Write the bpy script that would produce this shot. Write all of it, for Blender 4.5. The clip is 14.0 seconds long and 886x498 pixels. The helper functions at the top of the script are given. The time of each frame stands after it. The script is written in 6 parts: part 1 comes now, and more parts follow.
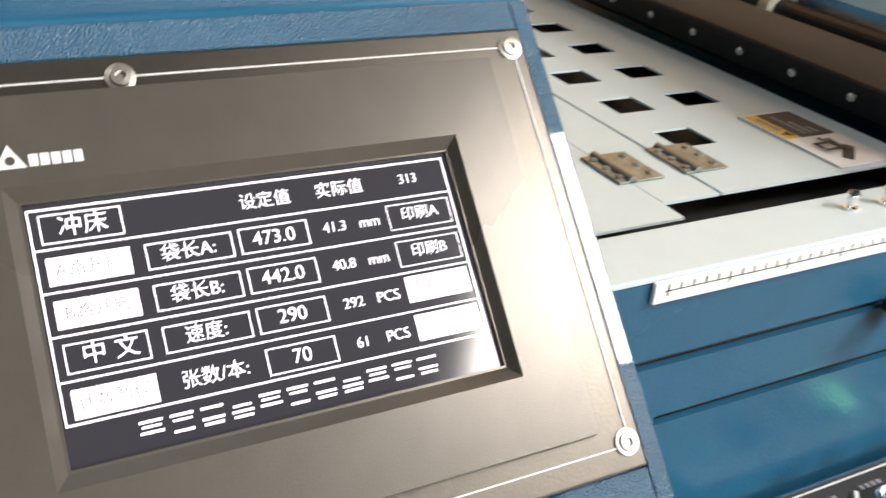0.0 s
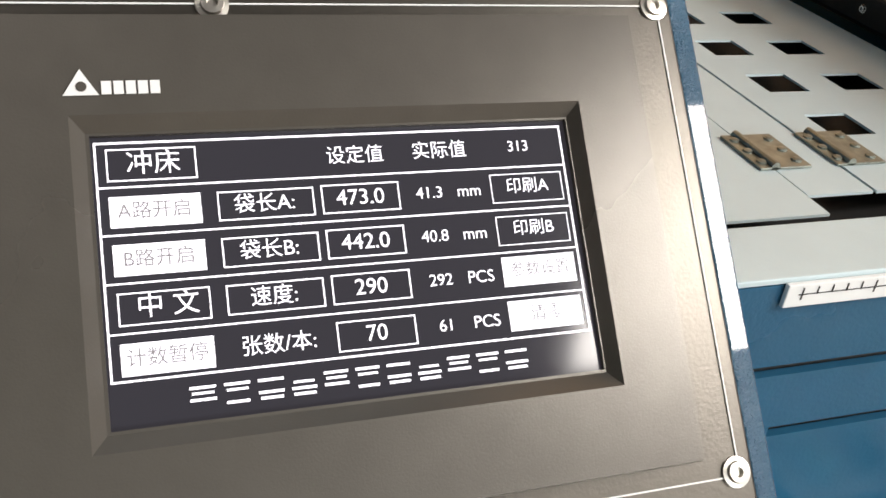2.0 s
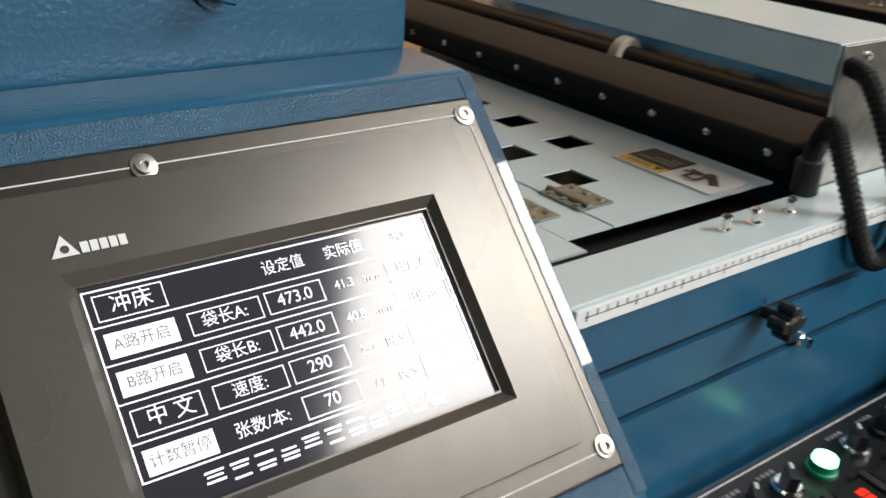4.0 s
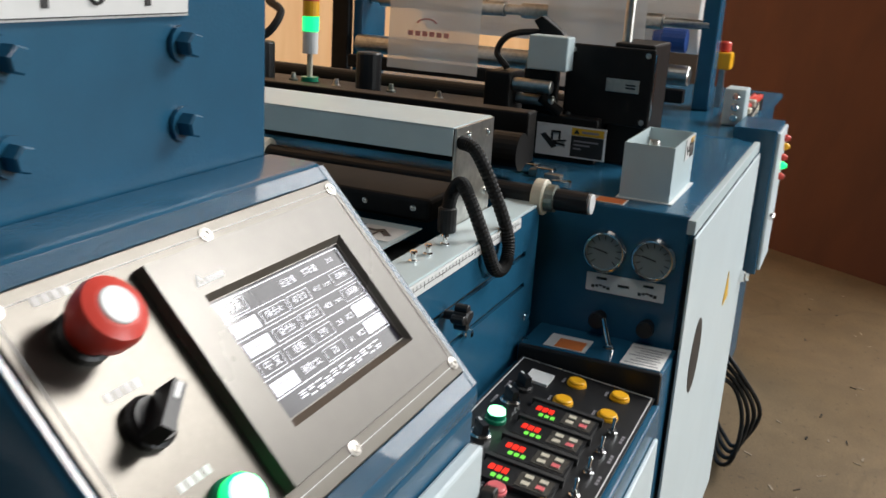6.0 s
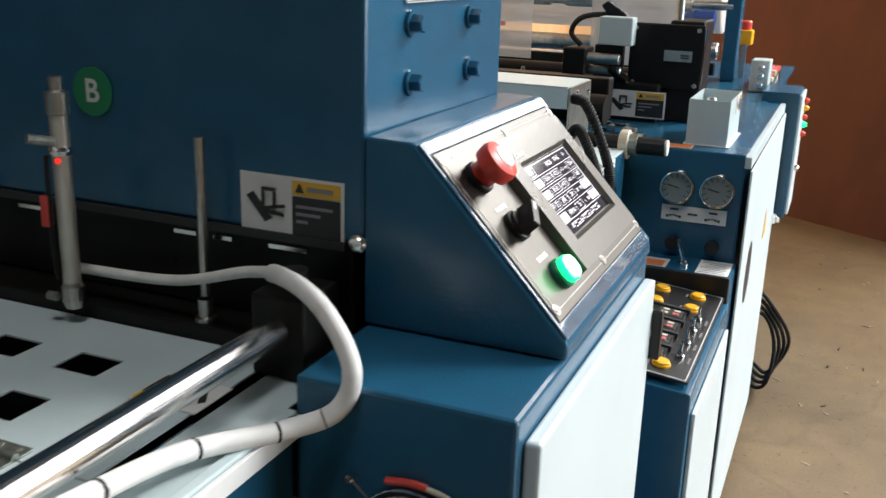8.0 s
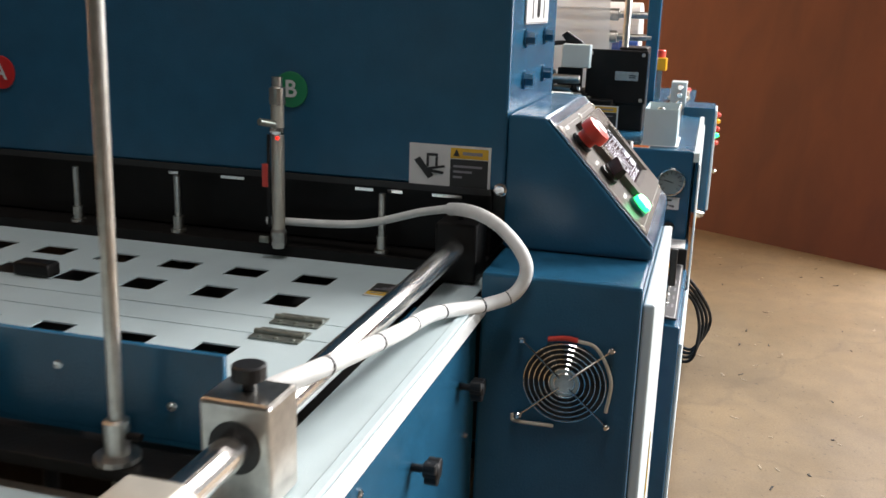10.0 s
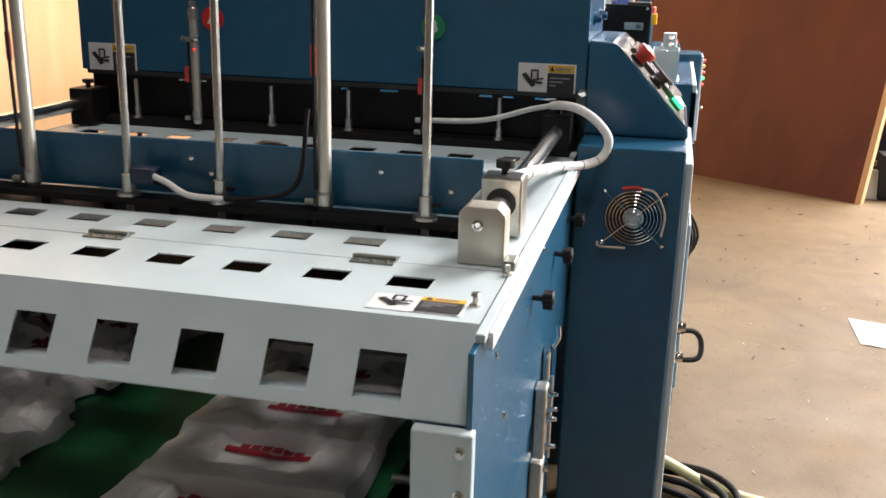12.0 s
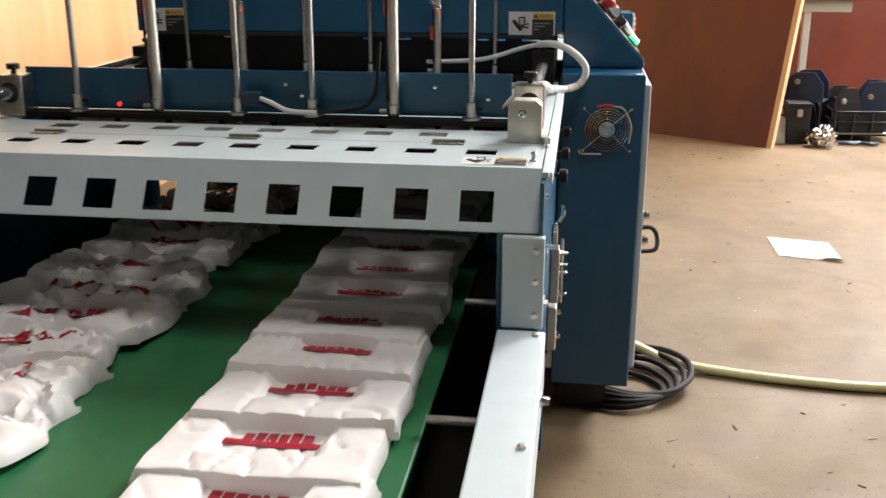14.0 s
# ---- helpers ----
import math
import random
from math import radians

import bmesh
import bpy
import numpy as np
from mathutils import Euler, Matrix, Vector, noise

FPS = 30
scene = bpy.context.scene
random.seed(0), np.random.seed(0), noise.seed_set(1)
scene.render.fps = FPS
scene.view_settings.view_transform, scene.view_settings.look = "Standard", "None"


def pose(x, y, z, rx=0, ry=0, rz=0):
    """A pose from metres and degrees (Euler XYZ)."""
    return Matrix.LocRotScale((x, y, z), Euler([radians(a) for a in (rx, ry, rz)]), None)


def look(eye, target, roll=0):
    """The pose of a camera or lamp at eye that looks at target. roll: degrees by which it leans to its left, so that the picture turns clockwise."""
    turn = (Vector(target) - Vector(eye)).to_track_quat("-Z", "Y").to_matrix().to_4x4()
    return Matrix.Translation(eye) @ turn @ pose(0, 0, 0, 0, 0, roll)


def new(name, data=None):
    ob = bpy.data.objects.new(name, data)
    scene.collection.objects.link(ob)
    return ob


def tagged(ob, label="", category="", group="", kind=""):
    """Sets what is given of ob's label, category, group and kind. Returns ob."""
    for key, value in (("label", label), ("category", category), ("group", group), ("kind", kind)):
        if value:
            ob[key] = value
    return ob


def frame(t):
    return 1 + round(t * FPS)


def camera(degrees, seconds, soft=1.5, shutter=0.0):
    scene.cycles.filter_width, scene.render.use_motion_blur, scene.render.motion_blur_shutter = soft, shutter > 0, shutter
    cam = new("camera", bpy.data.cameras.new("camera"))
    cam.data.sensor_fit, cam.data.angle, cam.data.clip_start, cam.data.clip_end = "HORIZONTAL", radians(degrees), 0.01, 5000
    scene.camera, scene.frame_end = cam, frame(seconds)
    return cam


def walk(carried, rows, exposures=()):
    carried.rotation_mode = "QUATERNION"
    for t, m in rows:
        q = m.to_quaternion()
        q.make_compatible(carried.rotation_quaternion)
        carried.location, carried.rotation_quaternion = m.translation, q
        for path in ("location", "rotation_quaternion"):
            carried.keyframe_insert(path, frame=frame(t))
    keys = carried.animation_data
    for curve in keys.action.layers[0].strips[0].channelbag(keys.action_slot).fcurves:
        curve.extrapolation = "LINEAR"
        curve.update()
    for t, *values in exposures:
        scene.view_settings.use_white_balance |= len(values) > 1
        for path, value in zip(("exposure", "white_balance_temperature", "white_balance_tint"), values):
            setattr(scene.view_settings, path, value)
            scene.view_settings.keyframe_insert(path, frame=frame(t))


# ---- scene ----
cam = camera(49.5, 14.0, shutter=0.4)
PATH = [
    (0, (0.3894, 0.8605, 1.1490), (1.2622, 2.3988, 0.2153), 4.8),
    (0.5, (0.4105, 0.8748, 1.1407), (1.0360, 2.3577, 0.1879), 6.0),
    (1, (0.4208, 0.8814, 1.1388), (0.9986, 2.3746, 0.1720), 6.5),
    (1.5, (0.4217, 0.8851, 1.1379), (0.9752, 2.3905, 0.1758), 6.3),
    (2, (0.4114, 0.8907, 1.1370), (1.0014, 2.3774, 0.1683), 7.1),
    (2.2, (0.4077, 0.8926, 1.1444), (1.0033, 2.3577, 0.1468), 7.6),
    (4.3, (0.2759, 0.8290, 1.1753), (1.4811, 2.0669, 0.4600), 4.1),
    (4.5, (0.2403, 0.8047, 1.1846), (1.5288, 1.9697, 0.4918), 4.7),
    (5, (0.1749, 0.7673, 1.1996), (1.5998, 1.7930, 0.5563), 4.0),
    (5.5, (0.0982, 0.7738, 1.2108), (1.6372, 1.6640, 0.6330), 4.5),
    (5.7, (0.0561, 0.7944, 1.2155), (1.6494, 1.5957, 0.6545), 4.0),
    (6, (-0.0168, 0.8243, 1.2127), (1.6325, 1.5228, 0.6732), 3.6),
    (6.2, (-0.0654, 0.8328, 1.2099), (1.5951, 1.5116, 0.6825), 2.1),
    (6.5, (-0.1187, 0.8412, 1.2127), (1.5306, 1.5471, 0.6835), 2.7),
    (6.9, (-0.2010, 0.8290, 1.2015), (1.4381, 1.5592, 0.6760), 1.5),
    (7, (-0.2253, 0.8318, 1.2005), (1.4166, 1.5555, 0.6732), 1.3),
    (7.5, (-0.3328, 0.8299, 1.2015), (1.2922, 1.5714, 0.6470), 1.1),
    (8, (-0.4488, 0.8683, 1.2080), (1.2034, 1.5536, 0.6629), 1.8),
    (8.5, (-0.5769, 0.9206, 1.2033), (1.1071, 1.5134, 0.6470), 1.6),
    (8.6, (-0.6021, 0.9272, 1.2024), (1.0837, 1.5116, 0.6423), 1.3),
    (8.7, (-0.6152, 0.9337, 1.2033), (1.0715, 1.5106, 0.6386), 1.8),
    (10.8, (-1.1771, 1.0487, 1.1856), (0.5900, 1.4414, 0.7190), -0.0),
    (11, (-1.2482, 1.0618, 1.1846), (0.5180, 1.4162, 0.6854), 0.3),
    (11.5, (-1.3969, 1.0805, 1.1912), (0.3796, 1.4190, 0.7134), 0.7),
    (12, (-1.5278, 1.0936, 1.1809), (0.2216, 1.4938, 0.6564), 1.4),
    (12.5, (-1.6119, 1.1170, 1.1716), (0.1431, 1.4910, 0.6433), 0.8),
    (13, (-1.7531, 1.1843, 1.1603), (0.0178, 1.4358, 0.6143), -0.1),
    (13.5, (-1.8812, 1.2217, 1.1566), (-0.1103, 1.4134, 0.5881), 0.1),
    (14, (-2.0280, 1.2030, 1.1547), (-0.2599, 1.4499, 0.5975), -0.0),
]
EXPOSURE = [(0, -0.5, 6900, 13), (0.6, -0.72, 6900, 13), (2.2, -0.9, 6800, 12), (4.3, -1.25, 6550, 10), (5.5, -1.25, 6500, 10), (6.5, -0.98, 6450, 10), (8.0, -0.45, 6450, 10), (8.7, -0.33, 6500, 11), (10.8, 0.05, 6600, 14), (12.8, 0.2, 6750, 16), (14.0, 0.05, 6750, 15)]
walk(cam, [(t, look(eye, target, roll)) for t, eye, target, roll in PATH], EXPOSURE)

# ---- world and light: a dim workshop lit from unseen roof, south and end openings ----
world = bpy.data.worlds.new("sky")
scene.world = world
world.use_nodes = True
wn = world.node_tree
sky = wn.nodes.new("ShaderNodeTexSky")
sky.sky_type = "NISHITA"
sky.sun_disc = False
sky.sun_elevation = radians(40)
sky.sun_rotation = radians(200)
wn.links.new(sky.outputs["Color"], wn.nodes["Background"].inputs["Color"])
wn.nodes["Background"].inputs["Strength"].default_value = 0.10


def window_light(name, x, y, z, w, h, power, target, colour=(1.0, 0.98, 0.95)):
    data = bpy.data.lights.new(name, "AREA")
    data.shape, data.size, data.size_y, data.energy, data.color = "RECTANGLE", w, h, power, colour
    ob = new(name, data)
    ob.matrix_world = look((x, y, z), target)
    return ob


window_light("unseen_roof_light", 6.75, -3.5, 6.87, 4.5, 2.9, 2350, (6.75, -3.5, 0))
# second overhead lamp is added, with no known source, to brighten the bags
window_light("unseen_roof_light", -1.4, 0.6, 6.87, 1.6, 1.4, 140, (-1.4, 0.6, 0))
window_light("south_window_light", 2.8, -4.97, 2.2, 3.6, 2.2, 560, (2.8, 0, 1.6), (0.93, 0.98, 1.0))
window_light("end_window_light", 9.18, -1.9, 4.55, 5.4, 4.5, 900, (0, -1.9, 4.55))

# ---- helpers for building ----
ORIGIN = {}


def thing(name, x, y, z, label, category, group="", kind=""):
    ob = new(name)
    ob.location = (x, y, z)
    ORIGIN[ob.name] = Vector((x, y, z))
    return tagged(ob, label, category, group, kind)


def finish(name, bm, material):
    bmesh.ops.recalc_face_normals(bm, faces=bm.faces)
    me = bpy.data.meshes.new(name)
    bm.to_mesh(me)
    bm.free()
    me.materials.append(material)
    return me


def part(name, bm, material, parent, label=""):
    """One mesh, given in world coordinates, under a thing or a part."""
    o = ORIGIN[parent.name]
    bmesh.ops.translate(bm, verts=bm.verts, vec=-o)
    ob = new(name, finish(name, bm, material))
    ob.parent = parent
    ORIGIN[ob.name] = o
    if label:
        ob["label"] = label
    return ob


def single(name, bm, material, label, category, group="", kind="", at=(0, 0, 0)):
    """A thing that is one mesh."""
    bmesh.ops.translate(bm, verts=bm.verts, vec=-Vector(at))
    ob = new(name, finish(name, bm, material))
    ob.location = at
    ORIGIN[ob.name] = Vector(at)
    return tagged(ob, label, category, group, kind)


def smooth(ob, angle=40):
    for p in ob.data.polygons:
        p.use_smooth = True
    ob.data.set_sharp_from_angle(angle=radians(angle))
    return ob


def box(bm, x0, x1, y0, y1, z0, z1, bevel=0.0, seg=2):
    vs = [bm.verts.new((x, y, z)) for x in (x0, x1) for y in (y0, y1) for z in (z0, z1)]
    fs = [bm.faces.new([vs[i] for i in f]) for f in ((0, 1, 3, 2), (4, 6, 7, 5), (0, 4, 5, 1), (2, 3, 7, 6), (0, 2, 6, 4), (1, 5, 7, 3))]
    if bevel:
        es = list({e for f in fs for e in f.edges})
        bmesh.ops.bevel(bm, geom=es, offset=bevel, segments=seg, affect="EDGES", profile=0.5)
    return bm


def prism(bm, pts, axis, a, b, bevel=0.0, seg=2):
    """A flat outline swept from a to b along an axis; pts are the other two coordinates in x, y, z order."""
    def at(p, v):
        return {"x": (v, p[0], p[1]), "y": (p[0], v, p[1]), "z": (p[0], p[1], v)}[axis]
    lo = [bm.verts.new(at(p, a)) for p in pts]
    hi = [bm.verts.new(at(p, b)) for p in pts]
    n = len(pts)
    fs = [bm.faces.new(lo), bm.faces.new(hi[::-1])] + [bm.faces.new((lo[i], lo[(i + 1) % n], hi[(i + 1) % n], hi[i])) for i in range(n)]
    if bevel:
        bmesh.ops.recalc_face_normals(bm, faces=fs)
        es = list({e for f in fs for e in f.edges})
        bmesh.ops.bevel(bm, geom=es, offset=bevel, segments=seg, affect="EDGES", profile=0.5)
    return bm


def frame_of(d):
    d = Vector(d).normalized()
    u = d.orthogonal().normalized()
    return d, u, d.cross(u)


def lathe(bm, p, d, profile, seg=20):
    """A turned shape: profile rows of (distance along d from p, radius)."""
    d, u, v = frame_of(d)
    p = Vector(p)
    rings = []
    for s, r in profile:
        rings.append([bm.verts.new(p + d * s + (u * math.cos(2 * math.pi * k / seg) + v * math.sin(2 * math.pi * k / seg)) * max(r, 1e-5)) for k in range(seg)])
    for a, b in zip(rings, rings[1:]):
        for k in range(seg):
            bm.faces.new((a[k], a[(k + 1) % seg], b[(k + 1) % seg], b[k]))
    bm.faces.new(rings[0][::-1])
    bm.faces.new(rings[-1])
    return bm


def cyl(bm, p0, p1, r, seg=16, chamfer=0.0):
    p0, p1 = Vector(p0), Vector(p1)
    n = (p1 - p0).length
    prof = [(0, r - chamfer), (chamfer, r), (n - chamfer, r), (n, r - chamfer)] if chamfer else [(0, r), (n, r)]
    return lathe(bm, p0, p1 - p0, prof, seg)


def spline(pts, steps=8):
    """A smooth line through the points."""
    P = [Vector(p) for p in pts]
    P = [2 * P[0] - P[1]] + P + [2 * P[-1] - P[-2]]
    out = []
    for i in range(1, len(P) - 2):
        for k in range(steps):
            t = k / steps
            a, b, c, d = P[i - 1:i + 3]
            out.append(0.5 * (2 * b + (c - a) * t + (2 * a - 5 * b + 4 * c - d) * t * t + (3 * b - a - 3 * c + d) * t ** 3))
    out.append(P[-2])
    return out


def tube(bm, pts, r, seg=10, ribs=0.0):
    """A hose along a line of points; ribs makes every other ring narrower."""
    rings, u = [], None
    for i, p in enumerate(pts):
        d = (pts[min(i + 1, len(pts) - 1)] - pts[max(i - 1, 0)]).normalized()
        u = (u - d * u.dot(d)).normalized() if u else d.orthogonal().normalized()
        v = d.cross(u)
        q = r - (ribs if i % 2 else 0)
        rings.append([bm.verts.new(p + (u * math.cos(2 * math.pi * k / seg) + v * math.sin(2 * math.pi * k / seg)) * q) for k in range(seg)])
    for a, b in zip(rings, rings[1:]):
        for k in range(seg):
            bm.faces.new((a[k], a[(k + 1) % seg], b[(k + 1) % seg], b[k]))
    bm.faces.new(rings[0][::-1])
    bm.faces.new(rings[-1])
    return bm


def pierced(bm, u0, u1, v0, v1, holes, thick, place):
    """A sheet with rectangular holes. holes: (u0, u1, v0, v1); place(u, v, w) gives the point, w from 0 to thick."""
    us = sorted({u0, u1, *[h[0] for h in holes], *[h[1] for h in holes]})
    vs = sorted({v0, v1, *[h[2] for h in holes], *[h[3] for h in holes]})
    got = {}

    def vert(i, j, k):
        if (i, j, k) not in got:
            got[i, j, k] = bm.verts.new(place(us[i], vs[j], k * thick))
        return got[i, j, k]

    def solid(i, j):
        if not (0 <= i < len(us) - 1 and 0 <= j < len(vs) - 1):
            return False
        cu, cv = (us[i] + us[i + 1]) / 2, (vs[j] + vs[j + 1]) / 2
        return not any(h[0] < cu < h[1] and h[2] < cv < h[3] for h in holes)

    for i in range(len(us) - 1):
        for j in range(len(vs) - 1):
            if not solid(i, j):
                continue
            bm.faces.new((vert(i, j, 0), vert(i + 1, j, 0), vert(i + 1, j + 1, 0), vert(i, j + 1, 0)))
            bm.faces.new((vert(i, j, 1), vert(i, j + 1, 1), vert(i + 1, j + 1, 1), vert(i + 1, j, 1)))
            for (a, b), (c, d), (e, f) in (((i, j), (i + 1, j), (i, j - 1)), ((i + 1, j), (i + 1, j + 1), (i + 1, j)), ((i + 1, j + 1), (i, j + 1), (i, j + 1)), ((i, j + 1), (i, j), (i - 1, j))):
                if not solid(e, f):
                    bm.faces.new((vert(a, b, 0), vert(a, b, 1), vert(c, d, 1), vert(c, d, 0)))
    return bm


def flat(bm, corners, thick=0.0015):
    """A thin plate on four corners, raised along its normal."""
    c = [Vector(p) for p in corners]
    n = (c[1] - c[0]).cross(c[3] - c[0]).normalized() * thick
    lo, hi = [bm.verts.new(p) for p in c], [bm.verts.new(p + n) for p in c]
    bm.faces.new(lo[::-1])
    bm.faces.new(hi)
    for i in range(4):
        bm.faces.new((lo[i], lo[(i + 1) % 4], hi[(i + 1) % 4], hi[i]))
    return bm


B = bmesh.new


# ---- materials ----
def material(name, colour, rough=0.5, metal=0.0, vary=0.12, grain=60.0, bump=0.05, bump_scale=300.0, dirt=0.0, dirt_colour=(0.05, 0.045, 0.04), dirt_scale=4.0, coat=0.0, spread=0.1, spec=0.5):
    m = bpy.data.materials.new(name)
    m.use_nodes = True
    nt = m.node_tree
    N, L = nt.nodes, nt.links
    p = N["Principled BSDF"]
    co = N.new("ShaderNodeTexCoord")
    n1 = N.new("ShaderNodeTexNoise")
    n1.inputs["Scale"].default_value, n1.inputs["Detail"].default_value = grain, 5
    n2 = N.new("ShaderNodeTexNoise")
    n2.inputs["Scale"].default_value, n2.inputs["Detail"].default_value = dirt_scale, 6
    L.new(co.outputs["Object"], n1.inputs["Vector"])
    L.new(co.outputs["Object"], n2.inputs["Vector"])
    ramp = N.new("ShaderNodeMapRange")
    ramp.inputs["From Min"].default_value, ramp.inputs["From Max"].default_value = 0.3, 0.7
    ramp.inputs["To Min"].default_value, ramp.inputs["To Max"].default_value = 1 - vary, 1 + vary
    L.new(n1.outputs["Fac"], ramp.inputs["Value"])
    mul = N.new("ShaderNodeVectorMath")
    mul.operation = "SCALE"
    mul.inputs[0].default_value = colour
    L.new(ramp.outputs["Result"], mul.inputs["Scale"])
    mix = N.new("ShaderNodeMix")
    mix.data_type = "RGBA"
    L.new(mul.outputs["Vector"], mix.inputs["A"])
    mix.inputs["B"].default_value = (*dirt_colour, 1)
    spot = N.new("ShaderNodeMapRange")
    spot.inputs["From Min"].default_value, spot.inputs["From Max"].default_value = 0.48, 0.75
    spot.inputs["To Min"].default_value, spot.inputs["To Max"].default_value = 0, dirt
    L.new(n2.outputs["Fac"], spot.inputs["Value"])
    L.new(spot.outputs["Result"], mix.inputs["Factor"])
    L.new(mix.outputs["Result"], p.inputs["Base Color"])
    rr = N.new("ShaderNodeMapRange")
    rr.inputs["To Min"].default_value, rr.inputs["To Max"].default_value = max(0.02, rough - spread), min(1, rough + spread)
    L.new(n2.outputs["Fac"], rr.inputs["Value"])
    L.new(rr.outputs["Result"], p.inputs["Roughness"])
    p.inputs["Metallic"].default_value = metal
    p.inputs["Coat Weight"].default_value = coat
    p.inputs["Specular IOR Level"].default_value = spec
    if bump:
        n3 = N.new("ShaderNodeTexNoise")
        n3.inputs["Scale"].default_value, n3.inputs["Detail"].default_value = bump_scale, 3
        L.new(co.outputs["Object"], n3.inputs["Vector"])
        b = N.new("ShaderNodeBump")
        b.inputs["Strength"].default_value, b.inputs["Distance"].default_value = bump, 0.002
        L.new(n3.outputs["Fac"], b.inputs["Height"])
        L.new(b.outputs["Normal"], p.inputs["Normal"])
    return m


def glow(name, colour, strength):
    m = bpy.data.materials.new(name)
    m.use_nodes = True
    p = m.node_tree.nodes["Principled BSDF"]
    p.inputs["Base Color"].default_value = (*colour, 1)
    p.inputs["Emission Color"].default_value = (*colour, 1)
    p.inputs["Emission Strength"].default_value = strength
    p.inputs["Roughness"].default_value = 0.3
    return m


def glass(name, colour=(1, 1, 1), rough=0.02, alpha=0.25):
    m = bpy.data.materials.new(name)
    m.use_nodes = True
    p = m.node_tree.nodes["Principled BSDF"]
    p.inputs["Base Color"].default_value = (*colour, 1)
    p.inputs["Roughness"].default_value = rough
    p.inputs["Alpha"].default_value = alpha
    p.inputs["IOR"].default_value = 1.45
    return m


def wood(name, a, b, scale=(1.0, 1.0, 0.12), rough=0.5, ring=9.0, coat=0.2):
    m = bpy.data.materials.new(name)
    m.use_nodes = True
    nt = m.node_tree
    N, L = nt.nodes, nt.links
    p = N["Principled BSDF"]
    co = N.new("ShaderNodeTexCoord")
    mp = N.new("ShaderNodeMapping")
    mp.inputs["Scale"].default_value = scale
    L.new(co.outputs["Object"], mp.inputs["Vector"])
    n1 = N.new("ShaderNodeTexNoise")
    n1.inputs["Scale"].default_value, n1.inputs["Detail"].default_value, n1.inputs["Distortion"].default_value = ring, 8, 0.6
    n2 = N.new("ShaderNodeTexNoise")
    n2.inputs["Scale"].default_value, n2.inputs["Detail"].default_value = ring * 0.14, 3
    L.new(mp.outputs["Vector"], n1.inputs["Vector"])
    L.new(mp.outputs["Vector"], n2.inputs["Vector"])
    add = N.new("ShaderNodeMath")
    add.operation = "ADD"
    L.new(n1.outputs["Fac"], add.inputs[0])
    L.new(n2.outputs["Fac"], add.inputs[1])
    r = N.new("ShaderNodeMapRange")
    r.inputs["From Min"].default_value, r.inputs["From Max"].default_value = 0.75, 1.25
    L.new(add.outputs["Value"], r.inputs["Value"])
    mix = N.new("ShaderNodeMix")
    mix.data_type = "RGBA"
    mix.inputs["A"].default_value, mix.inputs["B"].default_value = (*a, 1), (*b, 1)
    L.new(r.outputs["Result"], mix.inputs["Factor"])
    L.new(mix.outputs["Result"], p.inputs["Base Color"])
    p.inputs["Roughness"].default_value = rough
    p.inputs["Coat Weight"].default_value = coat
    p.inputs["Coat Roughness"].default_value = 0.3
    bp = N.new("ShaderNodeBump")
    bp.inputs["Strength"].default_value, bp.inputs["Distance"].default_value = 0.08, 0.003
    L.new(n1.outputs["Fac"], bp.inputs["Height"])
    L.new(bp.outputs["Normal"], p.inputs["Normal"])
    return m


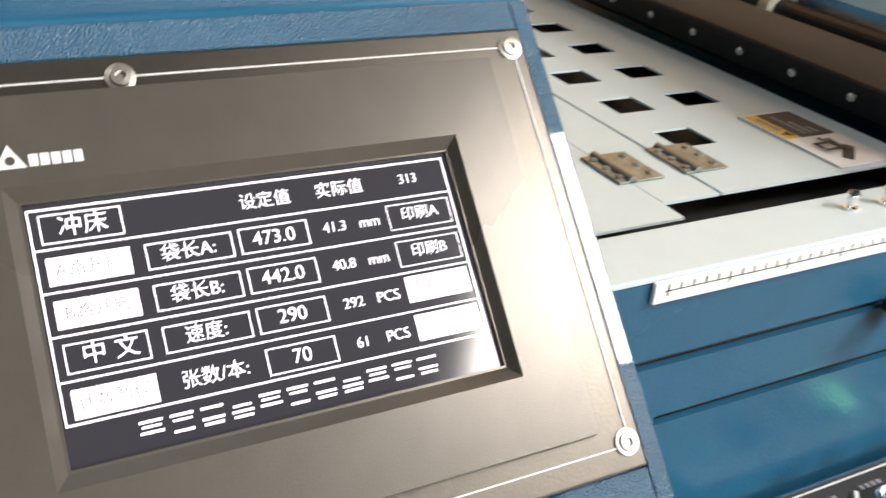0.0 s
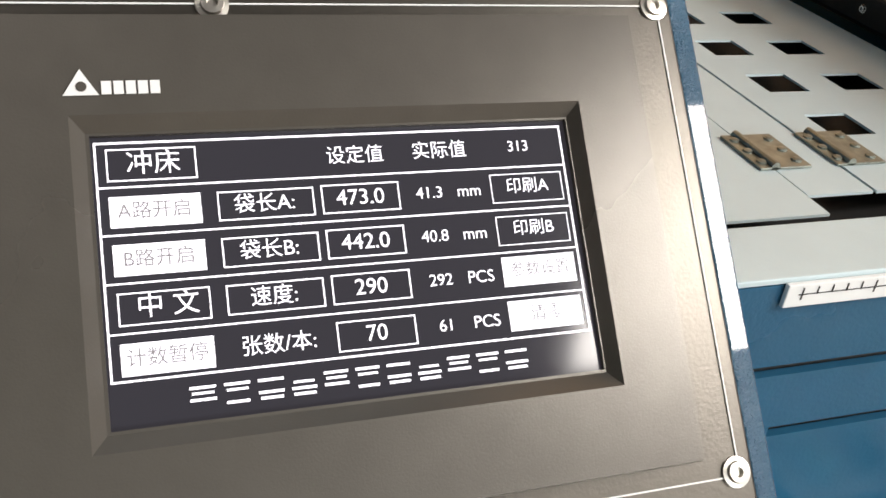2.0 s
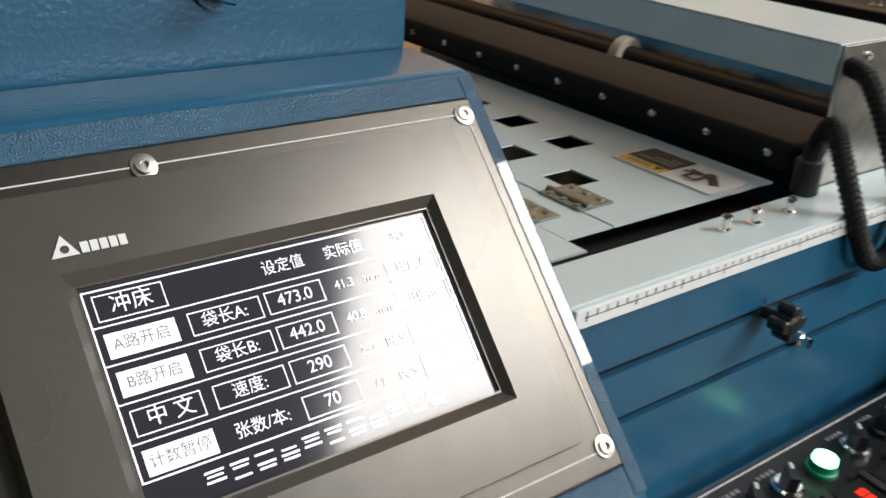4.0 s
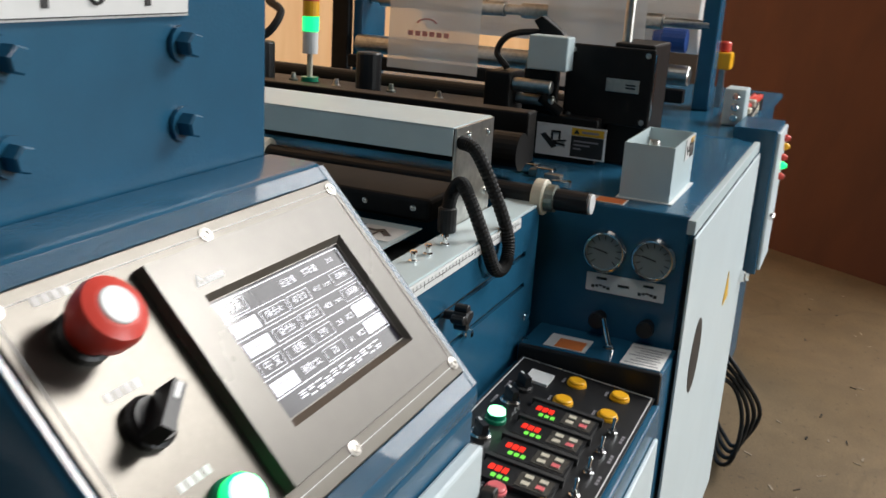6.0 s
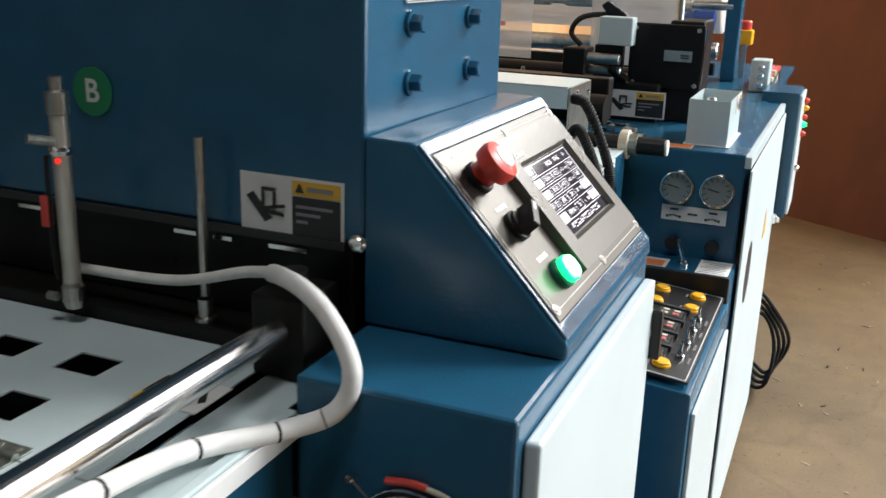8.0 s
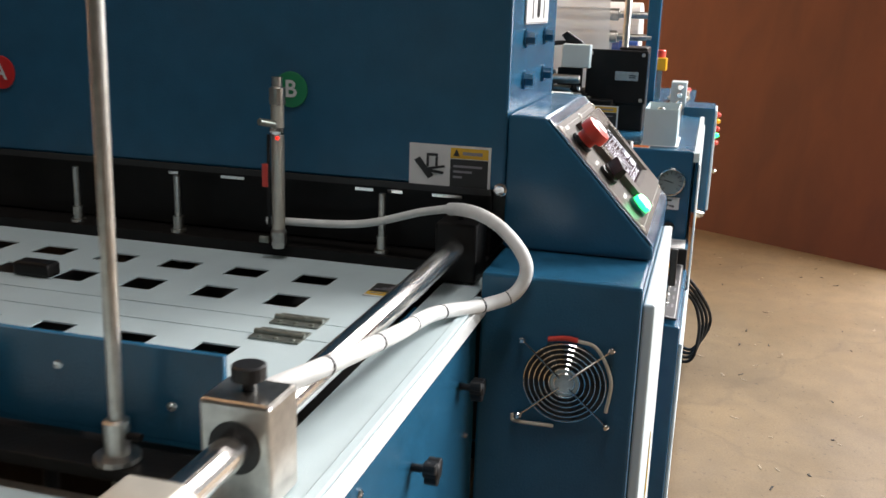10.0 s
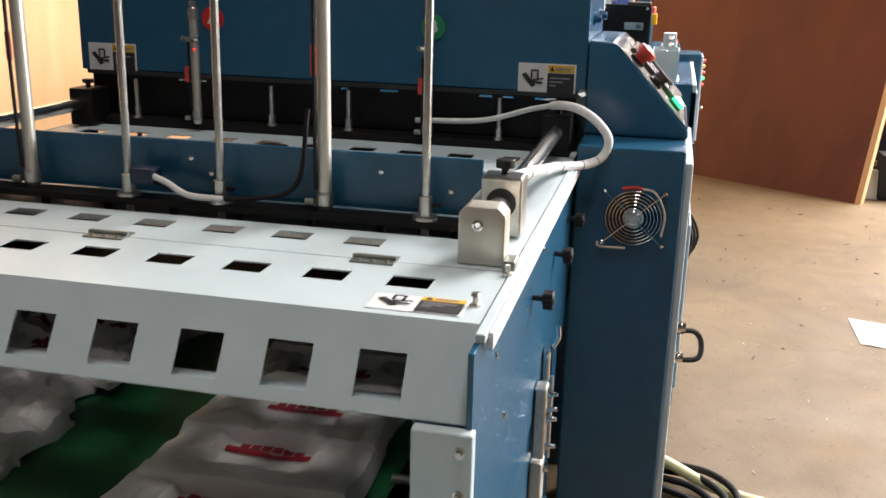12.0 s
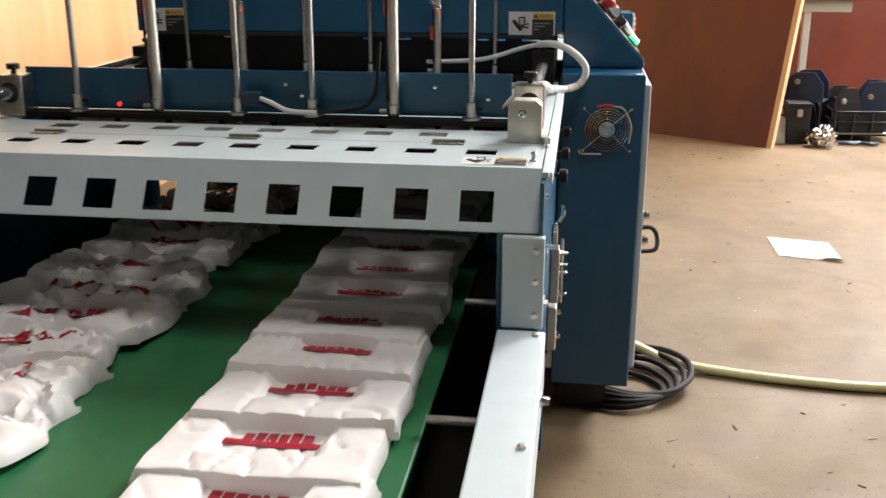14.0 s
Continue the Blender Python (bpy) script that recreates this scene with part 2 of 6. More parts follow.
def concrete():
    """Scuffed tan concrete: broad stains, small blotches, fine grit and a few hairline cracks."""
    m = bpy.data.materials.new("concrete_floor")
    m.use_nodes = True
    N, L = m.node_tree.nodes, m.node_tree.links
    p = N["Principled BSDF"]
    co = N.new("ShaderNodeTexCoord")

    def noise_fac(scale, detail, lo, hi, to_lo, to_hi, warp=0.0):
        n = N.new("ShaderNodeTexNoise")
        n.inputs["Scale"].default_value, n.inputs["Detail"].default_value, n.inputs["Distortion"].default_value = scale, detail, warp
        L.new(co.outputs["Object"], n.inputs["Vector"])
        r = N.new("ShaderNodeMapRange")
        for key, value in (("From Min", lo), ("From Max", hi), ("To Min", to_lo), ("To Max", to_hi)):
            r.inputs[key].default_value = value
        L.new(n.outputs["Fac"], r.inputs["Value"])
        return r.outputs["Result"]

    def times(a, b):
        k = N.new("ShaderNodeMath")
        k.operation = "MULTIPLY"
        L.new(a, k.inputs[0]), L.new(b, k.inputs[1])
        return k.outputs["Value"]

    shade = times(noise_fac(1.3, 6, 0.35, 0.65, 0.84, 1.10, 0.8), noise_fac(9, 6, 0.35, 0.65, 0.90, 1.08, 0.4))
    shade = times(shade, noise_fac(150, 3, 0.3, 0.7, 0.88, 1.12))
    shade = times(shade, noise_fac(48, 2, 0.28, 0.36, 0.62, 1.0))
    v = N.new("ShaderNodeTexVoronoi")
    v.feature = "DISTANCE_TO_EDGE"
    v.inputs["Scale"].default_value = 0.55
    warp = N.new("ShaderNodeTexNoise")
    warp.inputs["Scale"].default_value, warp.inputs["Detail"].default_value = 3.0, 5
    L.new(co.outputs["Object"], warp.inputs["Vector"])
    mixv = N.new("ShaderNodeMix")
    mixv.data_type = "VECTOR"
    mixv.inputs["Factor"].default_value = 0.22
    L.new(co.outputs["Object"], mixv.inputs["A"]), L.new(warp.outputs["Color"], mixv.inputs["B"])
    L.new(mixv.outputs["Result"], v.inputs["Vector"])
    line = N.new("ShaderNodeMapRange")
    line.inputs["From Max"].default_value, line.inputs["To Min"].default_value = 0.004, 0.84
    L.new(v.outputs["Distance"], line.inputs["Value"])
    shade = times(shade, line.outputs["Result"])
    mul = N.new("ShaderNodeVectorMath")
    mul.operation = "SCALE"
    mul.inputs[0].default_value = (0.154, 0.102, 0.049)
    L.new(shade, mul.inputs["Scale"])
    L.new(mul.outputs["Vector"], p.inputs["Base Color"])
    L.new(noise_fac(2.5, 5, 0.3, 0.7, 0.52, 0.75), p.inputs["Roughness"])
    b = N.new("ShaderNodeBump")
    b.inputs["Strength"].default_value, b.inputs["Distance"].default_value = 0.35, 0.002
    L.new(shade, b.inputs["Height"])
    L.new(b.outputs["Normal"], p.inputs["Normal"])
    return m


BLUE = material("blue_enamel", (0.0165, 0.098, 0.180), 0.24, vary=0.07, grain=25, bump=0.17, bump_scale=340, dirt=0.4, dirt_scale=2.2, dirt_colour=(0.016, 0.066, 0.125))
PEEL = material("hammered_blue_enamel", (0.0165, 0.098, 0.180), 0.24, vary=0.08, grain=40, bump=0.8, bump_scale=1200, dirt=0.2, dirt_scale=3, dirt_colour=(0.016, 0.066, 0.125), coat=1.0, spec=0.9)
GREY = material("pale_grey_blue_enamel", (0.52, 0.62, 0.64), 0.36, vary=0.04, grain=18, bump=0.12, bump_scale=500, dirt=0.12, dirt_scale=5, dirt_colour=(0.3, 0.33, 0.33))
DOOR = material("white_door_enamel", (0.62, 0.71, 0.74), 0.35, vary=0.03, grain=12, bump=0.1, bump_scale=500, dirt=0.1, dirt_scale=3, dirt_colour=(0.4, 0.42, 0.42))
STEEL = material("ground_steel", (0.55, 0.53, 0.49), 0.32, 1.0, vary=0.15, grain=90, bump=0.06, dirt=0.2, dirt_scale=20)
CHROME = material("chrome", (0.78, 0.78, 0.77), 0.1, 1.0, vary=0.03, bump=0.0, spread=0.04)
POLISHED = material("polished_rod_steel", (0.80, 0.79, 0.77), 0.2, 1.0, vary=0.04, grain=40, bump=0.0, spread=0.06)
DARK = material("blackened_steel", (0.008, 0.0072, 0.0066), 0.45, 0.1, vary=0.25, grain=30, bump=0.12, dirt=0.3, dirt_scale=9, dirt_colour=(0.02, 0.016, 0.013), spec=0.25)
BLACK = material("black_plastic", (0.013, 0.013, 0.014), 0.38, vary=0.1, bump=0.05, spec=0.35)
RUBBER = material("black_rubber", (0.010, 0.010, 0.010), 0.6, vary=0.2, bump=0.1, spec=0.25)
BRASS = material("yellowed_zinc", (0.30, 0.32, 0.28), 0.40, 0.8, vary=0.25, grain=120, dirt=0.45, dirt_scale=60)
PANEL = material("brushed_panel", (0.094, 0.087, 0.076), 0.31, 0.85, vary=0.05, grain=200, bump=0.05, bump_scale=800)
BEZEL = material("grey_bezel_plastic", (0.102, 0.094, 0.082), 0.28, 0.4, vary=0.05, grain=80, bump=0.04, bump_scale=1500)
FLOOR = concrete()
PLY = wood("pale_plywood", (0.62, 0.34, 0.15), (0.72, 0.44, 0.22), (1.0, 1.0, 0.15), 0.55)
BROWN = wood("red_brown_board", (0.078, 0.0132, 0.003), (0.118, 0.0245, 0.0055), (1.0, 1.0, 0.16), 0.55, ring=7, coat=0.04)
EDGE = wood("pale_board_edge", (0.55, 0.33, 0.16), (0.65, 0.42, 0.22))
BELT = material("green_belt", (0.007, 0.125, 0.043), 0.5, vary=0.1, grain=40, bump=0.1, bump_scale=700, dirt=0.25, dirt_scale=3, dirt_colour=(0.02, 0.12, 0.05))
BAG = material("white_film_bag", (0.80, 0.79, 0.77), 0.32, vary=0.05, grain=20, bump=0.5, bump_scale=30, dirt=0.0)
REDINK = material("red_ink", (0.38, 0.012, 0.03), 0.4, vary=0.25, grain=120)
WHITE = material("white_sticker", (0.72, 0.72, 0.71), 0.4, vary=0.03)
# black for print, and for sheets and discs that stand for shade
INK_SHADE = material("black_ink_and_shade", (0.02, 0.02, 0.02), 0.5, vary=0.1)
AMBER = material("amber_print", (0.72, 0.43, 0.03), 0.45, vary=0.04)
PAPER = material("paper", (0.8, 0.79, 0.76), 0.8, vary=0.03)
# dark tone picked for unseen walls and ceiling, so they bounce little light
UNSEEN_DARK = material("dark_unseen_plaster", (0.05, 0.045, 0.04), 0.9, vary=0.15, grain=4, bump=0.2, bump_scale=40)
REDWALL = material("rust_orange_paint", (0.15, 0.020, 0.003), 0.7, vary=0.15, grain=4, dirt=0.3, dirt_scale=2)
FILM = glass("milky_film", (0.85, 0.83, 0.8), 0.3, 0.72)
HOSE = material("white_spiral_hose", (0.74, 0.74, 0.72), 0.45, vary=0.08, grain=60, dirt=0.2, dirt_scale=12, dirt_colour=(0.3, 0.3, 0.3))
YELLOWHOSE = material("yellowed_hose", (0.72, 0.66, 0.36), 0.45, vary=0.06)
FADED = material("faded_red_print", (0.68, 0.30, 0.26), 0.5, vary=0.15)
REDCAP = material("red_plastic", (0.62, 0.06, 0.042), 0.3, vary=0.05, bump=0.02)
YELLOW = material("yellow_plastic", (0.85, 0.43, 0.012), 0.35, vary=0.04, bump=0.02)
PINK = material("pale_red_plastic", (0.75, 0.16, 0.17), 0.35, vary=0.04)
GREENDISC = material("green_enamel", (0.01, 0.22, 0.09), 0.4, vary=0.04)
REDDISC = material("red_enamel", (0.62, 0.025, 0.025), 0.4, vary=0.04)
ORANGE = material("orange_print", (0.72, 0.2, 0.05), 0.5, vary=0.05)
TEALCAP = material("green_plastic", (0.01, 0.25, 0.13), 0.35, vary=0.04)
NAVY = material("blue_plastic", (0.02, 0.07, 0.28), 0.4, vary=0.08)
NAVYSTEEL = material("dark_blue_steel", (0.022, 0.038, 0.075), 0.4, 0.2, vary=0.15, grain=30, dirt=0.3, dirt_scale=9)
LEDGE = material("ruler_white", (0.75, 0.76, 0.75), 0.35, vary=0.03)
IVORY = material("ivory_plastic", (0.60, 0.55, 0.44), 0.4, vary=0.05)
TAN = material("tan_aluminium", (0.62, 0.58, 0.5), 0.4, 0.6, vary=0.06, grain=30)
GREENLIT = glow("lit_green_lens", (0.01, 1.0, 0.24), 3.0)
WHITELIT = glow("lit_lamp_core", (0.28, 1.0, 0.48), 9.0)
REDLED = glow("red_digits", (1.0, 0.03, 0.015), 1.5)
GREENLED = glow("green_digits", (0.25, 1.0, 0.1), 0.35)
SCREEN = bpy.data.materials.new("display_glass")
SCREEN.use_nodes = True
_p = SCREEN.node_tree.nodes["Principled BSDF"]
_p.inputs["Base Color"].default_value = (0.02, 0.02, 0.025, 1)
_p.inputs["Roughness"].default_value = 0.09
_p.inputs["Emission Color"].default_value = (0.62, 0.58, 0.72, 1)
_p.inputs["Emission Strength"].default_value = 0.062
PIXEL = glow("lit_display_white", (0.93, 0.92, 1.0), 1.15)
PIXEL.node_tree.nodes["Principled BSDF"].inputs["Roughness"].default_value = 0.09
GREYINK = material("faint_grey_ink", (0.25, 0.24, 0.26), 0.6, vary=0.05)


def words(name, text, parent, mat, at, right, up, height, centre=True, squeeze=1.0, bold=0.0):
    """Lettering as a mesh on a plane, lying at a point, with its own right and up."""
    cu = bpy.data.curves.new(name, "FONT")
    cu.body, cu.size, cu.extrude, cu.offset = text, height, 0.0, bold
    cu.align_x, cu.align_y = ("CENTER" if centre else "LEFT"), "CENTER"
    tmp = bpy.data.objects.new(name, cu)
    me = bpy.data.meshes.new_from_object(tmp)
    bpy.data.objects.remove(tmp)
    r, u = Vector(right).normalized(), Vector(up).normalized()
    n = r.cross(u)
    o = Vector(at) - ORIGIN[parent.name]
    m = Matrix((r * squeeze, u, n)).transposed().to_4x4()
    m.translation = o
    me.transform(m)
    me.materials.clear()
    me.materials.append(mat)
    ob = new(name, me)
    ob.parent = parent
    ORIGIN[ob.name] = ORIGIN[parent.name]
    return ob


def bolt(bm, p, d, r=0.006, h=0.004):
    """Hexagon head on a washer."""
    d = Vector(d).normalized()
    lathe(bm, p, d, [(0, r * 1.45), (h * 0.3, r * 1.45)], 14)
    lathe(bm, Vector(p) + d * h * 0.3, d, [(0, r), (h * 0.85, r), (h, r * 0.85)], 6)
    return bm


def screw(bm, p, d, r=0.005):
    """Socket screw: a ring with a sunken middle."""
    d = Vector(d).normalized()
    return lathe(bm, p, d, [(0, r * 1.25), (r * 0.25, r * 1.25), (r * 0.3, r), (r * 0.75, r * 0.92), (r * 0.8, r * 0.5), (r * 0.35, r * 0.4)], 14)


def warning_sign(parent, corner, right, up, w, h, name="warning_label", face=None):
    """Pale label: hand pictogram on the left, amber heading and black text block on the right."""
    c, r, u = Vector(corner), Vector(right).normalized(), Vector(up).normalized()
    n = r.cross(u)

    def q(a, b, e=0.0):
        return c + r * a * w + u * b * h + n * e

    s = part(name, flat(B(), [q(0, 0), q(1, 0), q(1, 1), q(0, 1)], 0.0006 if face else 0.0012), face or WHITE, parent, "pale warning label with hand pictogram and amber heading")
    part("heading", flat(B(), [q(.51, .72, .0014), q(.97, .72, .0014), q(.97, .95, .0014), q(.51, .95, .0014)], 0.0004), AMBER, s)
    part("text_block", flat(B(), [q(.51, .05, .0014), q(.97, .05, .0014), q(.97, .70, .0014), q(.51, .70, .0014)], 0.0004), INK_SHADE, s)
    b = B()
    for k in range(3):
        flat(b, [q(.55, .52 - .12 * k, .002), q(.9 - .12 * k, .52 - .12 * k, .002), q(.9 - .12 * k, .57 - .12 * k, .002), q(.55, .57 - .12 * k, .002)], 0.0003)
    flat(b, [q(.66, .80, .002), q(.9, .80, .002), q(.9, .87, .002), q(.66, .87, .002)], 0.0003)
    part("text_field", b, GREYINK, s)
    marks = [("sleeve_mark", ((.06, .62), (.24, .22), (.31, .30), (.13, .70)), .0014)]
    marks += [("finger_mark", ((.2, .38), (.43, .34), (.43, .40), (.2, .46)), .002), ("finger_mark", ((.24, .42), (.45, .50), (.44, .55), (.24, .48)), .0026)]
    for a0, a1, b0, b1 in ((.22, .36, .74, .80), (.22, .25, .5, .735), (.33, .36, .5, .735)):
        marks.append(("press_mark", ((a0, b0), (a1, b0), (a1, b1), (a0, b1)), .0032))
    marks.append(("alert_mark", ((.545, .77), (.625, .77), (.59, .91), (.58, .91)), .002))
    for nm, pts, e in marks:
        part(nm, flat(B(), [q(a, bb, e) for a, bb in pts], 0.0004), INK_SHADE, s)
    return s


# ---- the workshop shell ----
single("floor", box(B(), -6.2, 9.2, -5.2, 4.4, -0.2, 0), FLOOR, "bare tan concrete workshop floor, scuffed and dusty", "floor", kind="structure")
single("ceiling", pierced(B(), -6.2, 9.2, -5.2, 4.4, [(4.5, 9.0, -4.95, -2.05), (-2.2, -0.6, -0.1, 1.3)], 0.2, lambda u, v, w: (u, v, 6.9 + w)), UNSEEN_DARK, "unseen dark workshop ceiling with a roof light and an added lamp opening", "ceiling", kind="structure")
single("wall_south", pierced(B(), -6.2, 9.2, 0, 6.9, [(1.0, 4.6, 1.1, 3.3)], 0.2, lambda u, v, w: (u, -5.2 + w, v)), UNSEEN_DARK, "unseen workshop wall, kept dark, with a window opening", "wall", kind="structure")
single("unseen_wall_west", box(B(), -6.4, -6.2, -5.2, 4.4, 0, 6.9), UNSEEN_DARK, "unseen workshop wall, kept dark to limit bounce light", "wall", kind="structure")
single("wall_east", pierced(B(), -5.2, 4.4, 0, 6.9, [(-4.6, 0.8, 2.3, 6.8)], 0.2, lambda u, v, w: (9.2 + w, u, v)), UNSEEN_DARK, "unseen end wall, kept dark, with a high window opening", "wall", kind="structure")
single("wall_north", box(B(), 0.4, 9.2, 3.3, 3.42, 0, 6.9), PLY, "tall pale orange plywood partition wall", "wall", kind="structure")
# unseen dark stretch, added to keep bounce light off the press front
single("unseen_wall_north_west", box(B(), -6.2, 0.397, 3.3, 3.5, 0, 6.9), UNSEEN_DARK, "unseen workshop wall, kept dark to limit bounce light", "wall", kind="structure")
single("rust_partition", box(B(), 6.6, 6.68, -2.6, 0.6, 0, 2.4), REDWALL, "rust-orange painted partition behind the storage rack", "partition", kind="structure")

# ---- brown board leaning at the end of the workshop ----
bd = thing("leaning_board", 4.15, 0.4, 0, "large red-brown varnished board with pale edge, leaning back", "board")
d = Vector((0.418, 0.683, 0)).normalized()
n = Vector((d.y, -d.x, 0))
p0 = Vector((3.956, 0.05, 0))


def slab(bm, s0, s1, w0, w1, z1=2.3):
    lean = n * 0.29
    lo = [p0 + d * s + n * w for s, w in ((s0, w0), (s1, w0), (s1, w1), (s0, w1))]
    hi = [p + lean * z1 + Vector((0, 0, z1)) for p in lo]
    a, b = [bm.verts.new(p) for p in lo], [bm.verts.new(p) for p in hi]
    bm.faces.new(a), bm.faces.new(b[::-1])
    for i in range(4):
        bm.faces.new((a[i], a[(i + 1) % 4], b[(i + 1) % 4], b[i]))
    return bm


part("panel", slab(B(), 0.004, 2.0, 0.0, 0.045), BROWN, bd)
part("raw_edge", slab(B(), -0.028, 0.003, -0.002, 0.047), EDGE, bd, "pale raw wooden edge")

# ---- punching press ----
tower = thing("punching_press", 0.44, 1.76, 0.86, "dark blue enamelled punching press bridging the bag machine", "press")
part("head", box(B(), 0.272, 0.606, 1.2425, 2.285, 0.962, 2.3, 0.004), BLUE, tower)
part("lower_rail", box(B(), 0.285, 0.58, 1.26, 2.27, 0.872, 0.958, 0.003), DARK, tower)
part("pin_ledge", box(B(), 0.236, 0.58, 1.26, 2.27, 0.845, 0.8715, 0.002), DARK, tower)
# thin black strip painting the shade under the head's lower edge
part("painted_shade_strip", box(B(), 0.268, 0.2715, 1.26, 2.27, 0.955, 0.963), INK_SHADE, tower)
for x in (0.359, 0.504):
    for z in (1.0958, 1.149):
        part("bolt", bolt(B(), (x, 1.2422, z), (0, -1, 0), 0.0085, 0.011), BLUE, tower)
pl = part("rating_plate", box(B(), 0.346, 0.510, 1.2395, 1.2420, 1.167, 1.25, 0.0006), WHITE, tower, "white instruction plate with black pictograms")
b = B()
for x in (0.385, 0.468):
    part("tool_mark", box(B(), x, x + 0.005, 1.2388, 1.2393, 1.174, 1.2), INK_SHADE, pl)
tube(b, spline([(0.421, 1.2389, 1.205), (0.421, 1.2389, 1.182), (0.427, 1.2389, 1.176), (0.433, 1.2389, 1.182), (0.433, 1.2389, 1.205)], 6), .0012, 6)
part("hook_mark", b, INK_SHADE, pl)
part("frame_line", box(B(), 0.3475, 0.5085, 1.2388, 1.2393, 1.1685, 1.1692), INK_SHADE, pl)
part("round_nut", lathe(B(), (0.2715, 1.2475, 0.964), (-1, 0, 0), [(0, .0085), (.003, .0085), (.004, .006), (.007, .006), (.0071, .003)], 18), CHROME, tower)
warning_sign(tower, (0.2715, 1.3690, 0.9585), (0, -1, 0), (0, 0, 1), 0.1075, 0.0575)
warning_sign(tower, (0.2715, 2.2650, 0.9600), (0, -1, 0), (0, 0, 1), 0.1075, 0.0575)
for nm, y, mat, ch, lab in (("lane_sign_green", 1.534, GREENDISC, "B", "round green enamel disc with white letter"), ("lane_sign_red", 1.984, REDDISC, "A", "round red enamel disc with white letter")):
    z = 1.074
    disc = part(nm, lathe(B(), (0.2712, y, z), (-1, 0, 0), [(0, .0235), (.0012, .0235), (.0016, .0228)], 36), mat, tower, lab)
    words("letter", ch, disc, WHITE, (0.269, y, z), (0, -1, 0), (0, 0, 1), 0.031, bold=0.0006)
for y0, y1 in ((2.00, 2.06), (1.295, 1.335), (1.375, 1.395), (1.415, 1.44), (1.60, 1.635), (1.70, 1.715)):
    part("bright_strip", box(B(), 0.262, 0.2676, y0, y1, 0.9495, 0.9535), CHROME, tower)

# ---- pneumatic cylinders and lifting pins under the press ----
PIN_LOW, PIN_LIFT = 0.95, 0.097


def air_cylinder(x, y, z0, z1, r, lean=0.0, lab="slim steel air cylinder clamped upright on the table rail"):
    c = thing("air_cylinder", x, y, z0, lab, "air cylinder", "air cylinders")
    top = Vector((x + lean, y + lean * 0.4, z1))
    part("barrel", cyl(B(), (x, y, z0 + 0.02), top, r, 20, 0.001), TAN, c)
    part("foot_block", lathe(B(), (x, y, z0), (0, 0, 1), [(0, r * 0.9), (.008, r * 1.25), (.022, r * 1.25), (.026, r)], 16), STEEL, c)
    d = (top - Vector((x, y, z0))).normalized()
    part("head_cap", lathe(B(), top, d, [(0, r * 1.2), (.02, r * 1.2), (.022, r * .8), (.034, r * .8)], 16), STEEL, c)
    part("clamp_band", lathe(B(), Vector((x, y, z0)) + d * (z1 - z0) * 0.8, d, [(0, r * 1.25), (.004, r * 1.35), (.008, r * 1.25)], 18), CHROME, c)
    part("fitting", cyl(B(), (x - r * 1.1, y + r * 1.2, z0 + .012), (x - r * 1.1, y + r * 2.6, z0 + .012), r * .55, 10, .0006), BRASS, c)
    line = spline([(x - r, y + r, z0 + .03), (x - r * 1.5, y + r * .9, z0 + (z1 - z0) * .4), (x - r * 1.3 + lean * .8, y + r * .9, z0 + (z1 - z0) * .8)], 8)
    part("air_line", tube(B(), line, r * .28, 8), RUBBER, c)
    return c


for y, top in ((1.530, 1.06), (2.0, 1.075)):
    c = air_cylinder(0.22, y, 0.872, top, 0.0085)
    sn = part("sensor", box(B(), 0.203, 0.211, y + .007, y + .015, 0.955, 0.985, .001), REDCAP, c, "small red sensor")
    part("led", lathe(B(), (0.2112, y - .004, 1.018), (-1, -.2, 0), [(0, .0026), (.002, .0026), (.003, .0015)], 10), REDLED, sn, "lit red indicator")
    part("port_elbow", cyl(B(), (0.213, y, 1.035), (0.192, y + .012, 1.04), .0048, 10, .0006), BRASS, c)
for y in (1.525, 1.965):
    c = air_cylinder(-0.352, y, 0.868, 1.30, 0.0092, 0.0)
    part("sensor", box(B(), -0.367, -0.361, y + .006, y + .013, 1.045, 1.085, .002), REDCAP, c, "red sensor sleeve")
for y in (1.386, 1.672, 1.81, 2.118):
    c = thing("guide_rod", -0.358, y, 0.868, "tall bright steel guide rod in a flanged collar", "rod", "guide rods")
    part("rod", cyl(B(), (-0.358, y, 0.84), (-0.352, y, 1.36), 0.0054, 14), STEEL, c)
    part("collar", lathe(B(), (-0.358, y, 0.8685), (0, 0, 1), [(0, .017), (.004, .017), (.005, .0095), (.03, .0095), (.031, .007)], 16), STEEL, c)
    part("set_screw", cyl(B(), (-0.358, y - .009, .888), (-0.358, y - .02, .888), .003, 8), DARK, c)
PINS = []
for y in (1.398, 1.695, 1.855, 2.149):
    c = thing("lifting_pin", 0.25, y, 0.872, "slim steel lifting pin sliding in a collar under the press", "pin", "lifting pins")
    PINS.append(part("pin", cyl(B(), (0.25, y, 0.80), (0.25, y, PIN_LOW), 0.0046, 12), STEEL, c))
    part("collar", lathe(B(), (0.25, y, 0.8718), (0, 0, 1), [(0, .0105), (.004, .0105), (.005, .0072), (.022, .0072)], 14), STEEL, c)

# ---- control cabinet with the fan ----
cab = thing("control_cabinet", 0.38, 1.15, 0, "blue enamelled control cabinet with a pale door and a cooling fan", "cabinet")
part("body", box(B(), 0.150, 0.606, 1.054, 1.240, 0.135, 0.889, 0.004), BLUE, cab)
# unseen set-back block, black to stand for the shade under the cabinet
part("plinth", box(B(), 0.30, 0.57, 1.10, 1.225, 0.0, 0.1345), INK_SHADE, cab)
